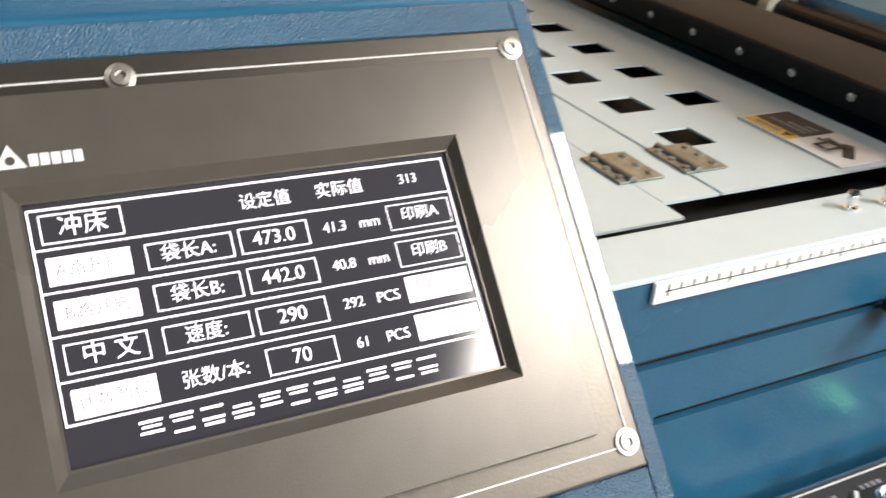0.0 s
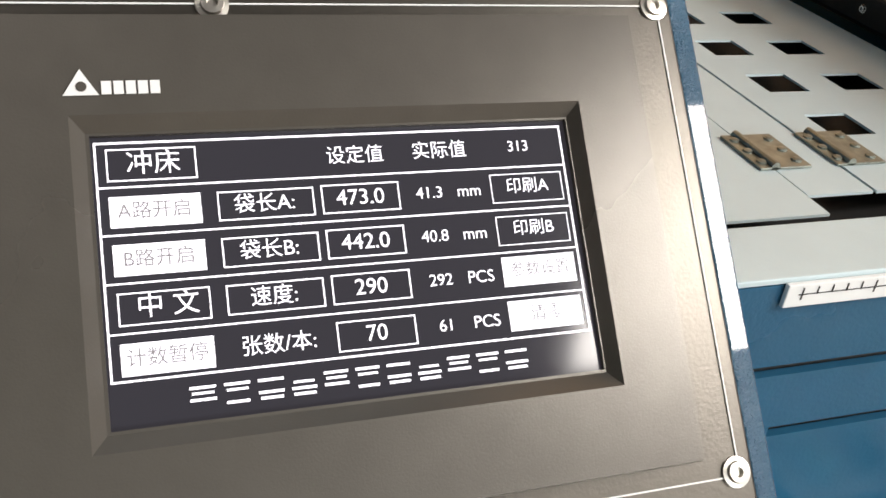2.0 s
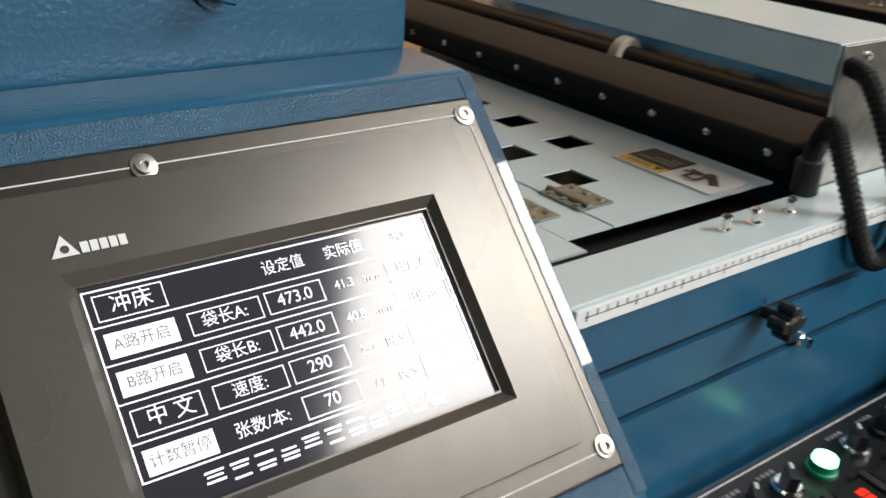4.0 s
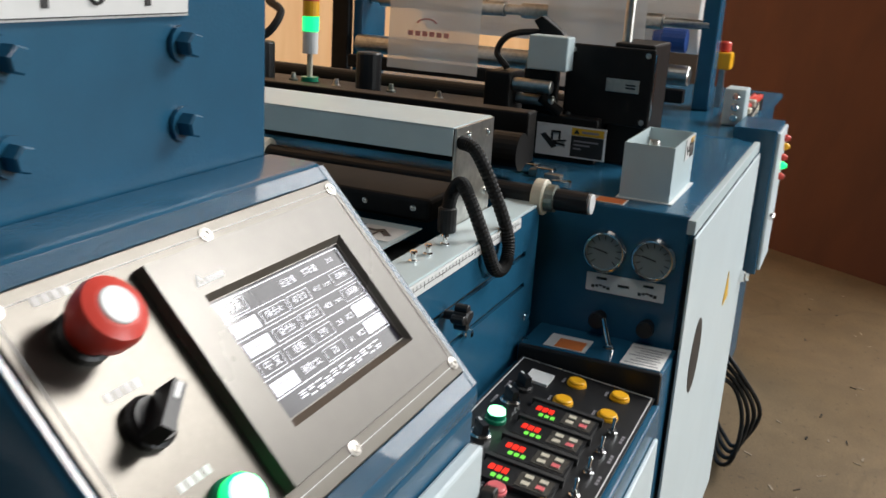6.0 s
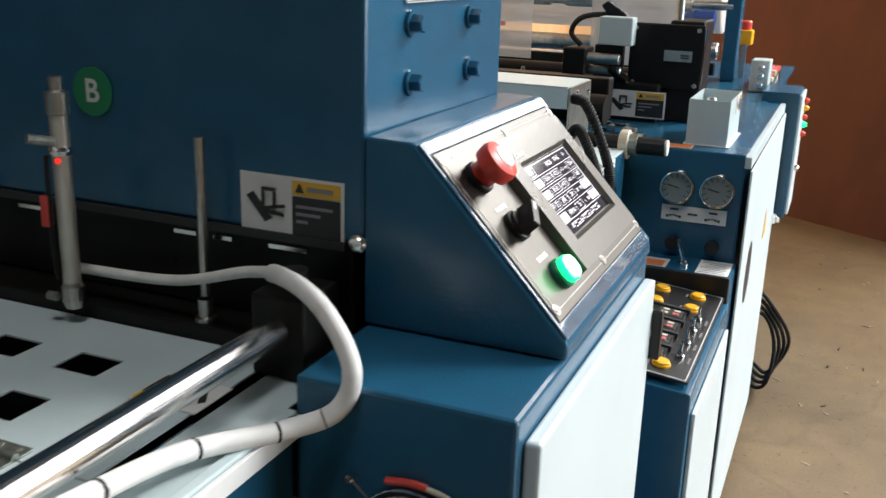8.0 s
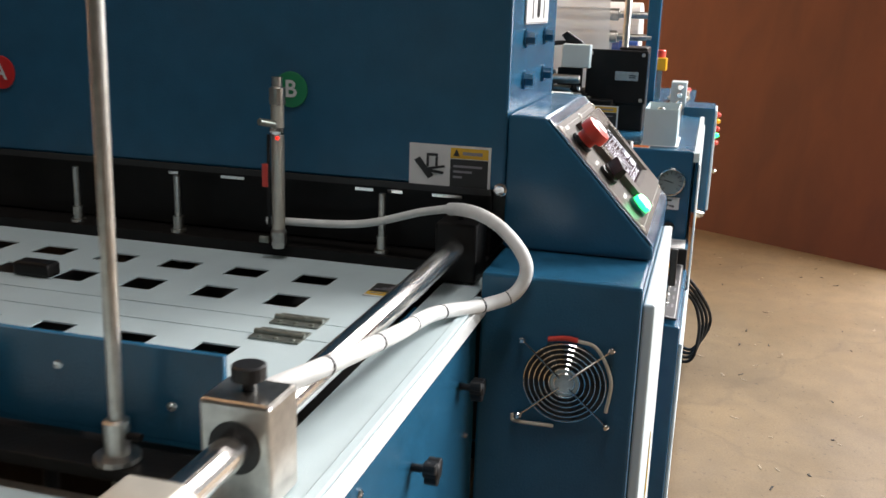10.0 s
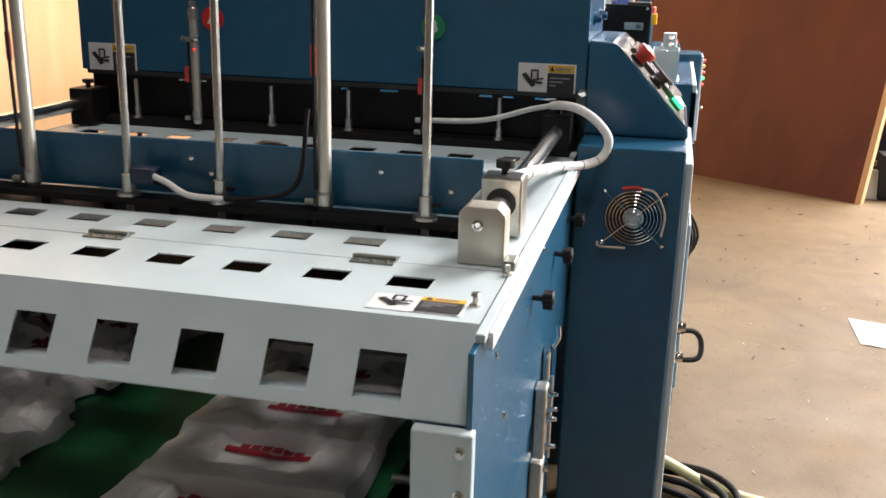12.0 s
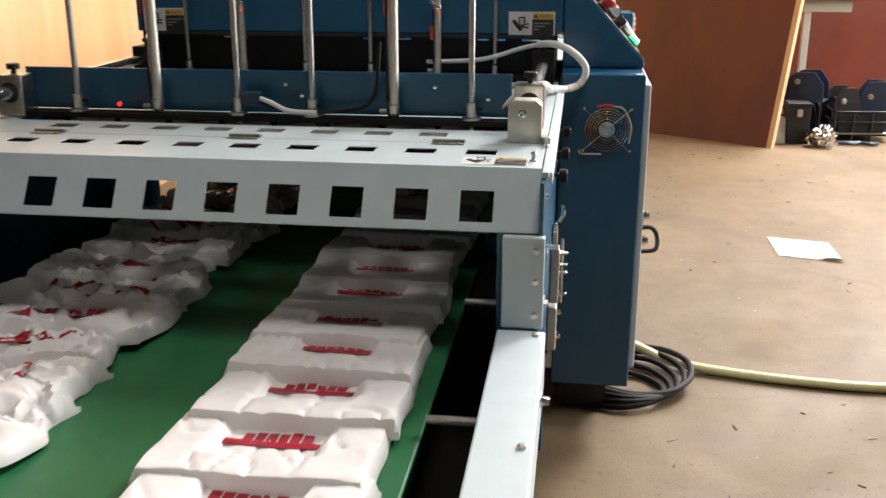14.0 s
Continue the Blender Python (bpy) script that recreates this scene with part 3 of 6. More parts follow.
dr = part("door", box(B(), 0.166, 0.596, 1.040, 1.0535, 0.18, 0.866, 0.003), DOOR, cab, "pale grey-white enamelled door")
part("hinge", box(B(), 0.592, 0.604, 1.028, 1.0395, 0.77, 0.83, 0.002), BLACK, dr)
part("hinge", box(B(), 0.592, 0.604, 1.028, 1.0395, 0.25, 0.31, 0.002), BLACK, dr)
part("latch", lathe(B(), (0.182, 1.0395, 0.56), (0, -1, 0), [(0, .011), (.006, .011), (.008, .008), (.014, .008)], 16), CHROME, dr)
part("latch", lathe(B(), (0.182, 1.0395, 0.50), (0, -1, 0), [(0, .011), (.006, .011), (.008, .008), (.014, .008)], 16), CHROME, dr)
b = B()
prism(b, [(0.40, 0.50), (0.43, 0.50), (0.415, 0.60)], "y", 1.0385, 1.0397)
part("hazard_triangle", b, AMBER, dr, "yellow triangular hazard sticker")
fx, fy, fz, R = 0.1495, 1.1345, 0.7667, 0.046
fan = part("fan_hole", lathe(B(), (fx, fy, fz), (-1, 0, 0), [(0, R + .002), (.001, R + .002)], 40), INK_SHADE, cab)
b = B()
for k, r in enumerate((0.012, 0.018, 0.024, 0.030, 0.036, 0.042, 0.048)):
    ring = [Vector((fx - .006, fy + r * math.cos(a), fz + r * math.sin(a))) for a in [2 * math.pi * i / 40 for i in range(41)]]
    tube(b, ring, 0.0009, 6)
smooth(part("finger_guard", b, CHROME, fan, "chromed wire finger guard"))
b = B()
for sy in (-1, 1):
    for sz in (-1, 1):
        tube(b, [Vector((fx - .0065, fy + sy * .006, fz + sz * .006)), Vector((fx - .0065, fy + sy * .052, fz + sz * .047))], 0.0012, 6)
        lathe(b, (fx - .001, fy + sy * .052, fz + sz * .047), (-1, 0, 0), [(0, .004), (.008, .004), (.01, .0025)], 10)
part("guard_cross", b, CHROME, fan)
part("hub", lathe(B(), (fx - .0012, fy, fz), (-1, 0, 0), [(0, .017), (.003, .017), (.0035, .0155)], 24), GREY, fan, "pale round fan hub")
b = B()
for k in range(5):
    a = 2 * math.pi * k / 5
    c1, c2 = Vector((fx - .0015, fy + .018 * math.cos(a), fz + .018 * math.sin(a))), Vector((fx - .0035, fy + .043 * math.cos(a + .5), fz + .043 * math.sin(a + .5)))
    w = Vector((0, -math.sin(a), math.cos(a))) * .011
    flat(b, [c1 - w, c2 - w, c2 + w, c1 + w], .001)
part("rotor", b, BLACK, fan)
part("fan_wire", tube(B(), spline([(fx - .003, fy - .01, fz + .053), (fx - .006, fy - .035, fz + .047), (fx - .004, fy - .053, fz + .01), (fx - .004, fy - .05, fz - .03)], 8), .0022, 8), IVORY, cab)
part("wire_sleeve", tube(B(), spline([(fx - .003, fy + .022, fz + .051), (fx - .005, fy + .002, fz + .055), (fx - .003, fy - .012, fz + .053)], 6), .0032, 8), REDCAP, cab)
part("lower_wire", tube(B(), spline([(fx - .003, fy + .06, fz - .048), (fx - .004, fy + .055, fz - .056), (fx - .004, fy + .01, fz - .056)], 6), .0022, 8), IVORY, cab)

# ---- operator console ----
con = thing("operator_console", 0.44, 1.15, 0.889, "blue console with sloping grey operator panel on the cabinet", "console")
smooth(part("housing", prism(B(), [(1.052, 0.8905), (1.241, 0.8905), (1.241, 1.0600), (1.1955, 1.0590), (1.052, 0.905)], "x", 0.268, 0.608, 0.004, 3), BLUE, con), 30)
CN = Vector((0, -(1.0590 - 0.905), (1.1955 - 1.052))).normalized()
CS = Vector((0, -(1.1955 - 1.052), -(1.0590 - 0.905))).normalized()


def on(u, v, w=0.0):
    """A point of the sloping panel: u along the machine, v down the slope, w out of it."""
    return Vector((u, 1.1955, 1.0590)) + CS * v + CN * w


def slope_plate(bm, u0, u1, v0, v1, w0, w1, bevel=0.0):
    vs = [bm.verts.new(on(u, v, w)) for u in (u0, u1) for v in (v0, v1) for w in (w0, w1)]
    fs = [bm.faces.new([vs[i] for i in f]) for f in ((0, 1, 3, 2), (4, 6, 7, 5), (0, 4, 5, 1), (2, 3, 7, 6), (0, 2, 6, 4), (1, 5, 7, 3))]
    if bevel:
        bmesh.ops.recalc_face_normals(bm, faces=fs)
        bmesh.ops.bevel(bm, geom=list({e for f in fs for e in f.edges}), offset=bevel, segments=2, affect="EDGES", profile=0.5)
    return bm


pn = part("operator_panel", slope_plate(B(), 0.276, 0.5972, 0.0165, 0.1925, 0.0005, 0.004, 0.001), PANEL, con, "brushed grey metal panel")
b = B()
for u0, u1, v0, v1 in ((0.282, 0.5920, 0.0242, 0.0247), (0.282, 0.5920, 0.1835, 0.1840), (0.282, 0.2825, 0.0247, 0.1835), (0.5915, 0.5920, 0.0247, 0.1835)):
    slope_plate(b, u0, u1, v0, v1, 0.0042, 0.0045)
part("border_line", b, WHITE, pn)
for u in (0.2835, 0.4418, 0.5905):
    for v in (0.0247, 0.1825):
        part("screw", lathe(B(), on(u, v, 0.004), CN, [(0, .0050), (.0009, .0050), (.0011, .0036), (.0021, .0033), (.0022, .0017), (.0009, .0015)], 20), STEEL, pn, "flat steel socket screw")
# raised hammered rim round the panel
for u0, u1, v0, v1 in ((0.2705, 0.2755, 0.0035, 0.2065), (0.5977, 0.6055, 0.0035, 0.2065), (0.2757, 0.5975, 0.0035, 0.0160), (0.2757, 0.5975, 0.1930, 0.2065)):
    part("panel_rim", slope_plate(B(), u0, u1, v0, v1, 0.0003, 0.0026, 0.0008), PEEL, con, "glossy hammered blue rim")
# emergency stop, selector and lit start button
e = part("emergency_stop", lathe(B(), on(0.318, 0.053, 0.004), CN, [(0, .0125), (.012, .0125), (.016, .0135), (.017, .0185), (.026, .0195), (.031, .018), (.033, .013), (.0335, .011)], 32), REDCAP, con, "red mushroom emergency stop button")
smooth(e)
part("cap_disc", lathe(B(), on(0.318, 0.053, 0.0375), CN, [(0, .0105), (.0008, .0105), (.0012, .0095)], 24), WHITE, e)
part("collar", lathe(B(), on(0.318, 0.053, 0.0042), CN, [(0, .0155), (.005, .0155), (.006, .0135)], 28), BLACK, e)
k = part("selector_knob", lathe(B(), on(0.321, 0.1065, 0.004), CN, [(0, .0145), (.005, .0145), (.006, .0125), (.009, .0120)], 28), BLACK, con, "black two-way selector knob")
b = B()
a = math.radians(35)
du, dv = (Vector((1, 0, 0)) * math.cos(a) - CS * math.sin(a)), (Vector((1, 0, 0)) * math.sin(a) + CS * math.cos(a))
c0 = on(0.321, 0.1065, 0.012)
vs = [b.verts.new(c0 + du * i * .0145 + dv * j * (.0048 - .001 * k2) + CN * k2 * .016) for i in (-1, 1) for j in (-1, 1) for k2 in (0, 1)]
for f in ((0, 1, 3, 2), (4, 6, 7, 5), (0, 4, 5, 1), (2, 3, 7, 6), (0, 2, 6, 4), (1, 5, 7, 3)):
    b.faces.new([vs[i] for i in f])
part("grip", b, BLACK, k)
part("pointer", flat(B(), [c0 + du * .004 - dv * .0016 + CN * .0162, c0 + du * .014 - dv * .0016 + CN * .0162, c0 + du * .014 + dv * .0016 + CN * .0162, c0 + du * .004 + dv * .0016 + CN * .0162], .0004), WHITE, k)
g = part("start_button", lathe(B(), on(0.3375, 0.1635, 0.004), CN, [(0, .0145), (.004, .0145), (.006, .013)], 28), TEALCAP, con, "lit green start button")
smooth(part("lens", lathe(B(), on(0.3375, 0.1635, 0.0102), CN, [(0, .0128), (.0055, .0128), (.0065, .0116)], 28), GREENLIT, g))
part("lamp_core", lathe(B(), on(0.3375, 0.1635, 0.0170), CN, [(0, .0112), (.0022, .0106), (.0036, .0070)], 24), WHITELIT, g)
for u, v in ((0.305, 0.0245), (0.309, 0.083), (0.315, 0.139)):
    b = B()
    for i in range(4):
        slope_plate(b, u + i * .0065, u + i * .0065 + .0048, v, v + .005, 0.0041, 0.0043)
    part("caption", b, WHITE, pn)

# ---- touch display on the panel ----
hm = thing("touch_display", 0.478, 1.13, 0.99, "grey plastic touch display with lit white menu text", "display")
b = B()
rings = [((0.3725, 0.5762, 0.0305, 0.1775), 0.0042), ((0.3735, 0.5752, 0.0315, 0.1765), 0.0125), ((0.4002, 0.5521, 0.0605, 0.1508), 0.0125), ((0.4040, 0.5488, 0.0645, 0.1462), 0.0085), ((0.405, 0.5484, 0.0652, 0.1453), 0.0085), ((0.405, 0.5484, 0.0652, 0.1453), 0.0065)]
loops = [[b.verts.new(on(u, v, w)) for u, v in ((r[0], r[2]), (r[1], r[2]), (r[1], r[3]), (r[0], r[3]))] for r, w in rings]
for p, q in zip(loops, loops[1:]):
    for i in range(4):
        b.faces.new((p[i], p[(i + 1) % 4], q[(i + 1) % 4], q[i]))
part("bezel", b, BEZEL, hm, "matt warm-grey plastic bezel")
sc = part("screen", slope_plate(B(), 0.4045, 0.5490, 0.0645, 0.1458, 0.0045, 0.0066), SCREEN, hm, "dark glass screen with lit white menu lines")
SR, SU = Vector((1, 0, 0)), -CS


def lit(bm, u0, u1, v0, v1, w=0.0068):
    return slope_plate(bm, u0, u1, v0, v1, w, w + 0.00015)


def outline(bm, u0, u1, v0, v1, t=0.00042):
    lit(bm, u0, u1, v0, v0 + t), lit(bm, u0, u1, v1 - t, v1), lit(bm, u0, u0 + t, v0 + t, v1 - t), lit(bm, u1 - t, u1, v0 + t, v1 - t)


rows_v = (0.0667, 0.0794, 0.0928, 0.1062, 0.1198, 0.1330)
b = B()
outline(b, 0.4058, 0.5466, rows_v[0], rows_v[-1], 0.0006)
for v in rows_v[1:5]:
    lit(b, 0.4063, 0.5460, v, v + .0005)
outline(b, 0.4088, 0.4330, 0.0687, 0.0780)
for i, v in enumerate(rows_v[1:5]):
    if i < 3:
        outline(b, 0.4377, 0.4652, v + .0030, v + .0115)
    outline(b, 0.4674, 0.4910, v + .0027, v + .0114)
    if i < 2:
        outline(b, 0.5204, 0.5446, v + .0023, v + .0115, 0.0003)
outline(b, 0.4090, 0.4334, rows_v[3] + .0028, rows_v[3] + .0118)
part("menu_grid", b, PIXEL, sc)
for v in (rows_v[1], rows_v[2], rows_v[4]):
    part("key_field", lit(B(), 0.4088, 0.4332, v + .0029, v + .0116), PIXEL, sc, "lit white key field")
for v in (rows_v[3], rows_v[4]):
    part("key_field", lit(B(), 0.5204, 0.5446, v + .0017, v + .0108), PIXEL, sc, "lit white key field")
LINES = [(0.4213, 0.0733, "冲床", .0074), (0.4788, 0.0736, "设定值", .0059), (0.5052, 0.0733, "实际值", .0059), (0.5313, 0.0730, "313", .0049)]
for i, (lab, val, act, unit, key) in enumerate((("袋长A:", "473.0", "41.3", "mm", "印刷A"), ("袋长B:", "442.0", "40.8", "mm", "印刷B"), ("速度:", "290", "292", "PCS", ""), ("张数/本:", "70", "61", "PCS", ""))):
    v = rows_v[i + 1] + .0070
    LINES += [(0.4509, v + .0002, lab, .0061), (0.4790, v, val, .0066), (0.5004, v, act, .0050), (0.5131, v, unit, .0052)]
    if key:
        LINES.append((0.5325, v - .0005, key, .0054))
LINES.append((0.4221, rows_v[3] + .0070, "中 文", .0074))
for u, v, s, h in LINES:
    words("menu_text", s, sc, PIXEL, on(u, v, 0.0070), SR, SU, h)
for u, v, s, h in ((0.4208, rows_v[1] + .0072, "A路开启", .0054), (0.4209, rows_v[2] + .0072, "B路开启", .0054), (0.4209, rows_v[4] + .0072, "计数暂停", .0054), (0.5328, rows_v[3] + .0060, "参数设置", .0050), (0.5328, rows_v[4] + .0062, "清零", .0054)):
    words("key_text", s, sc, GREYINK, on(u, v, 0.00705), SR, SU, h)
# the maker's name as plain bars
for i in range(11):
    u = 0.4256 + i * .00917
    lines = [lit(B(), u, u + .0070, 0.1360, 0.1368)]
    lines += [lit(B(), u + .0006, u + .0064, 0.1376, 0.1383), lit(B(), u, u + .0070, 0.1393, 0.1401), lit(B(), u + .0004, u + .0066, 0.1409, 0.1417)]
    for k, line in enumerate(lines):
        if (i + k) % 4 != 3:
            part("maker_bar", line, PIXEL, sc)
# maker's mark: a plain triangle and bars
b = B()
c = [on(0.3993, 0.0551, .0128), on(0.4085, 0.0551, .0128), on(0.4039, 0.0476, .0128)]
f0 = [b.verts.new(p) for p in c]
f1 = [b.verts.new(p + CN * .0003) for p in c]
b.faces.new(f0), b.faces.new(f1[::-1])
for i in range(3):
    b.faces.new((f0[i], f0[(i + 1) % 3], f1[(i + 1) % 3], f1[i]))
part("maker_triangle", b, WHITE, hm)
part("maker_dot", lathe(B(), on(0.4041, 0.0527, .0132), CN, [(0, .0014), (.0002, .0014)], 14), BEZEL, hm)
for i in range(5):
    part("maker_bar", slope_plate(B(), 0.4092 + i * .0032, 0.4092 + i * .0032 + .0026, 0.0511, 0.0549, .0128, .0130), WHITE, hm)

# ---- outfeed table: pale pierced covers between blue side plates ----
ot = thing("outfeed_table", -0.25, 1.76, 0, "pale grey-blue pierced sheet metal table between blue side plates", "table")
TZ = 0.857
YS = [1.3145 + 0.0945 * k for k in range(10)]
YT = [1.322 + 0.0945 * k for k in range(10)]
smooth(part("front_cover", pierced(B(), 1.249, 2.276, 0.0, 0.096, [(y, y + .0475, 0.036, 0.083) for y in YS], 0.0018, lambda u, v, w: (-0.684 - v * 0.54 + w * .84, u, TZ - v * 0.842 - w * .5)), GREY, ot), 20)
part("front_return", box(B(), -0.735, -0.690, 1.249, 2.276, 0.7745, 0.7763), GREY, ot)
part("near_plate", pierced(B(), -0.684, -0.5165, 1.249, 2.276, [(-0.599, -0.563, y, y + .0475) for y in YT], 0.0018, lambda u, v, w: (u, v, TZ - w)), GREY, ot)
part("middle_plate", pierced(B(), -0.5145, -0.400, 1.249, 2.276, [(-0.462, -0.428, y, y + .0475) for y in YT[1:-1]], 0.0018, lambda u, v, w: (u, v, TZ - w)), GREY, ot)
YR = [1.425 + 0.0925 * k for k in range(9)]
part("rear_plate", pierced(B(), -0.003, 0.234, 1.311, 2.222, [(0.038, 0.081, y, y + .042) for y in YR] + [(0.129, 0.166, y, y + .047) for y in YR], 0.0018, lambda u, v, w: (u, v, TZ - w)), GREY, ot)
part("hinge_strip", box(B(), -0.053, -0.005, 1.311, 2.222, TZ - .0018, TZ), GREY, ot)
part("rear_flap", pierced(B(), -0.300, -0.055, 1.311, 2.222, [(-0.130, -0.094, y, y + .042) for y in YR] + [(-0.225, -0.188, y, y + .042) for y in YR], 0.0018, lambda u, v, w: (u, v, TZ - w)), GREY, ot)
part("side_strip", box(B(), -0.40, 0.262, 1.249, 1.299, TZ - .0030, TZ - .0012), GREY, ot)
part("far_strip", box(B(), -0.40, 0.262, 2.226, 2.276, TZ - .0030, TZ - .0012), GREY, ot)
# black sheet added under the plates: holes and gaps read as shade
part("hole_shade_sheet", box(B(), -0.30, 0.28, 1.26, 2.27, TZ - .04, TZ - .03), INK_SHADE, ot)
for k, y in enumerate((1.405, 1.745, 2.09)):
    h = part("hinge", box(B(), -0.532, -0.499, y - .026, y + .026, TZ + .0003, TZ + .002, .0004), BRASS, ot, "zinc butt hinge")
    part("knuckle", cyl(B(), (-0.5155, y - .026, TZ + .003), (-0.5155, y + .026, TZ + .003), .0035, 12), BRASS, h)
    for i in range(6):
        part("screw", lathe(B(), (-0.525 + .019 * (i % 2), y - .017 + .017 * (i // 2), TZ + .002), (0, 0, 1), [(0, .0032), (.001, .003), (.0016, .0015)], 10), BRASS, h)
for x in (-0.022, -0.071):
    for y in (1.374, 1.90):
        h = part("hinge", box(B(), x, x + .034, y, y + .055, TZ + .0003, TZ + .002, .0004), BRASS, ot, "zinc butt hinge")
        part("knuckle", cyl(B(), (x + .017, y, TZ + .003), (x + .017, y + .055, TZ + .003), .0033, 12), BRASS, h)
        for i in range(6):
            part("screw", lathe(B(), (x + .006 + .022 * (i % 2), y + .009 + .018 * (i // 2), TZ + .002), (0, 0, 1), [(0, .0032), (.001, .003), (.0016, .0015)], 10), BRASS, h)
warning_sign(ot, (-0.672, 1.368, TZ + .0003), (0, -1, 0), (1, 0, 0), 0.098, 0.046, face=LEDGE)
warning_sign(ot, (0.160, 1.306, TZ + .0003), (0, 1, 0), (-1, 0, 0), 0.066, 0.052)
# blue near side plate with its pale upper strip, knobs, latches
sp = part("side_plate", box(B(), -0.740, 0.1495, 1.2425, 1.2485, 0.56, 0.849, .001), BLUE, ot, "blue enamelled side plate")
part("top_rail", box(B(), -0.715, 0.1495, 1.2375, 1.2475, 0.8495, 0.8585, .0012), GREY, ot)
part("rail_edge", box(B(), -0.70, 0.1495, 1.2325, 1.2370, 0.838, 0.8555, .001), LEDGE, ot)
part("far_side_plate", box(B(), -0.734, 0.30, 2.277, 2.283, 0.05, 0.8565, .001), BLUE, ot)
for x, z in ((-0.345, 0.7715), (-0.105, 0.763), (0.075, 0.775)):
    h = part("clamp_knob", lathe(B(), (x, 1.242, z), (0, -1, 0), [(0, .004), (.012, .004), (.0125, .0085), (.026, .0085), (.028, .0065)], 16), BLACK, sp, "black three-lobed clamping knob")
    b = B()
    for i in range(3):
        a = 2 * math.pi * i / 3 + .4
        cyl(b, (x + .009 * math.cos(a), 1.2285, z + .009 * math.sin(a)), (x + .009 * math.cos(a), 1.2155, z + .009 * math.sin(a)), .0058, 12, .001)
    part("star_grip", b, BLACK, h)
for x, z in ((-0.62, 0.80), (-0.25, 0.81), (-0.55, 0.70), (0.11, 0.70)):
    part("screw", screw(B(), (x, 1.2423, z), (0, -1, 0), .0035), CHROME, sp)
lt = part("toggle_latch", box(B(), -0.200, -0.165, 1.230, 1.242, 0.590, 0.640, .003), CHROME, sp, "chromed toggle latch")
part("lever", tube(B(), spline([(-0.182, 1.228, .640), (-0.184, 1.221, .655), (-0.178, 1.223, .672)], 6), .0035, 8), CHROME, lt)
lt = part("adjuster_block", box(B(), -0.278, -0.245, 1.224, 1.242, 0.502, 0.612, .003), STEEL, sp, "steel adjuster block with nuts")
for z in (0.518, 0.561, 0.577, 0.600):
    part("nut", bolt(B(), (-0.262, 1.2238, z), (0, -1, 0), .0055, .006), CHROME, lt)
    part("stud", cyl(B(), (-0.262, 1.2175, z), (-0.262, 1.209, z), .0032, 10, .0006), CHROME, lt)
part("guide_rod", cyl(B(), (-0.262, 1.2195, .50), (-0.262, 1.2195, .628), .0028, 10), STEEL, lt)
lt = part("fitting_block", box(B(), -0.270, -0.235, 1.226, 1.2445, 0.40, 0.490, .003), TAN, sp, "tan aluminium fitting block")
for z in (0.425, 0.476):
    part("nut", bolt(B(), (-0.253, 1.2258, z), (0, -1, 0), .0055, .006), CHROME, lt)
part("corner_bolt", bolt(B(), (-0.722, 1.2423, 0.674), (0, -1, 0), .0075, .008), CHROME, sp)
# legs under the front cover
for nm, y0, y1 in (("front_leg", 1.239, 1.298), ("far_leg", 2.226, 2.284)):
    lg = part(nm, box(B(), -0.752, -0.7365, y0, y1, 0.0 if nm == "far_leg" else 0.639, 0.7735, .002), GREY, ot)
    for z in (0.66, 0.71, 0.755):
        part("bolt", bolt(B(), (-0.7525, y0 + .012, z), (-1, 0, 0), .004, .004), STEEL, lg)
part("frame_post", box(B(), -0.70, -0.64, 1.255, 1.31, 0.0, 0.77, .003), BLUE, ot)
part("frame_post", box(B(), 0.05, 0.11, 1.255, 1.31, 0.0, 0.85, .003), BLUE, ot)
part("frame_post", box(B(), 0.05, 0.11, 2.21, 2.265, 0.0, 0.85, .003), BLUE, ot)
# added dark sheet, so gaps in the plates above look into shade
part("under_table_shade", box(B(), -0.36, 0.29, 1.30, 2.27, 0.742, 0.752), DARK, ot, "dark sheet added below the table")
# cross beams in the gap
part("blue_beam", box(B(), -0.326, -0.320, 1.318, 2.235, 0.872, 0.944, .001), BLUE, ot, "blue sheet metal cross beam")
part("beam_foot", box(B(), -0.326, -0.27, 1.318, 2.235, 0.868, 0.872), BLUE, ot)
part("rod_rail", box(B(), -0.372, -0.335, 1.30, 2.25, 0.858, 0.868, .001), DARK, ot)
part("lower_rail", box(B(), -0.395, -0.380, 1.27, 2.25, 0.838, 0.850, .001), STEEL, ot)
for k in range(9):
    y = 1.345 + .1 * k
    part("hanger", cyl(B(), (-0.356, y, 0.800), (-0.356, y, 0.858), .006, 10), DARK, ot)
for k, y in enumerate((1.36, 1.455, 1.70, 1.73, 1.99)):
    part("screw", screw(B(), (-0.3265, y, 0.90 + .02 * (k % 2)), (-1, 0, 0), .003), CHROME, ot)

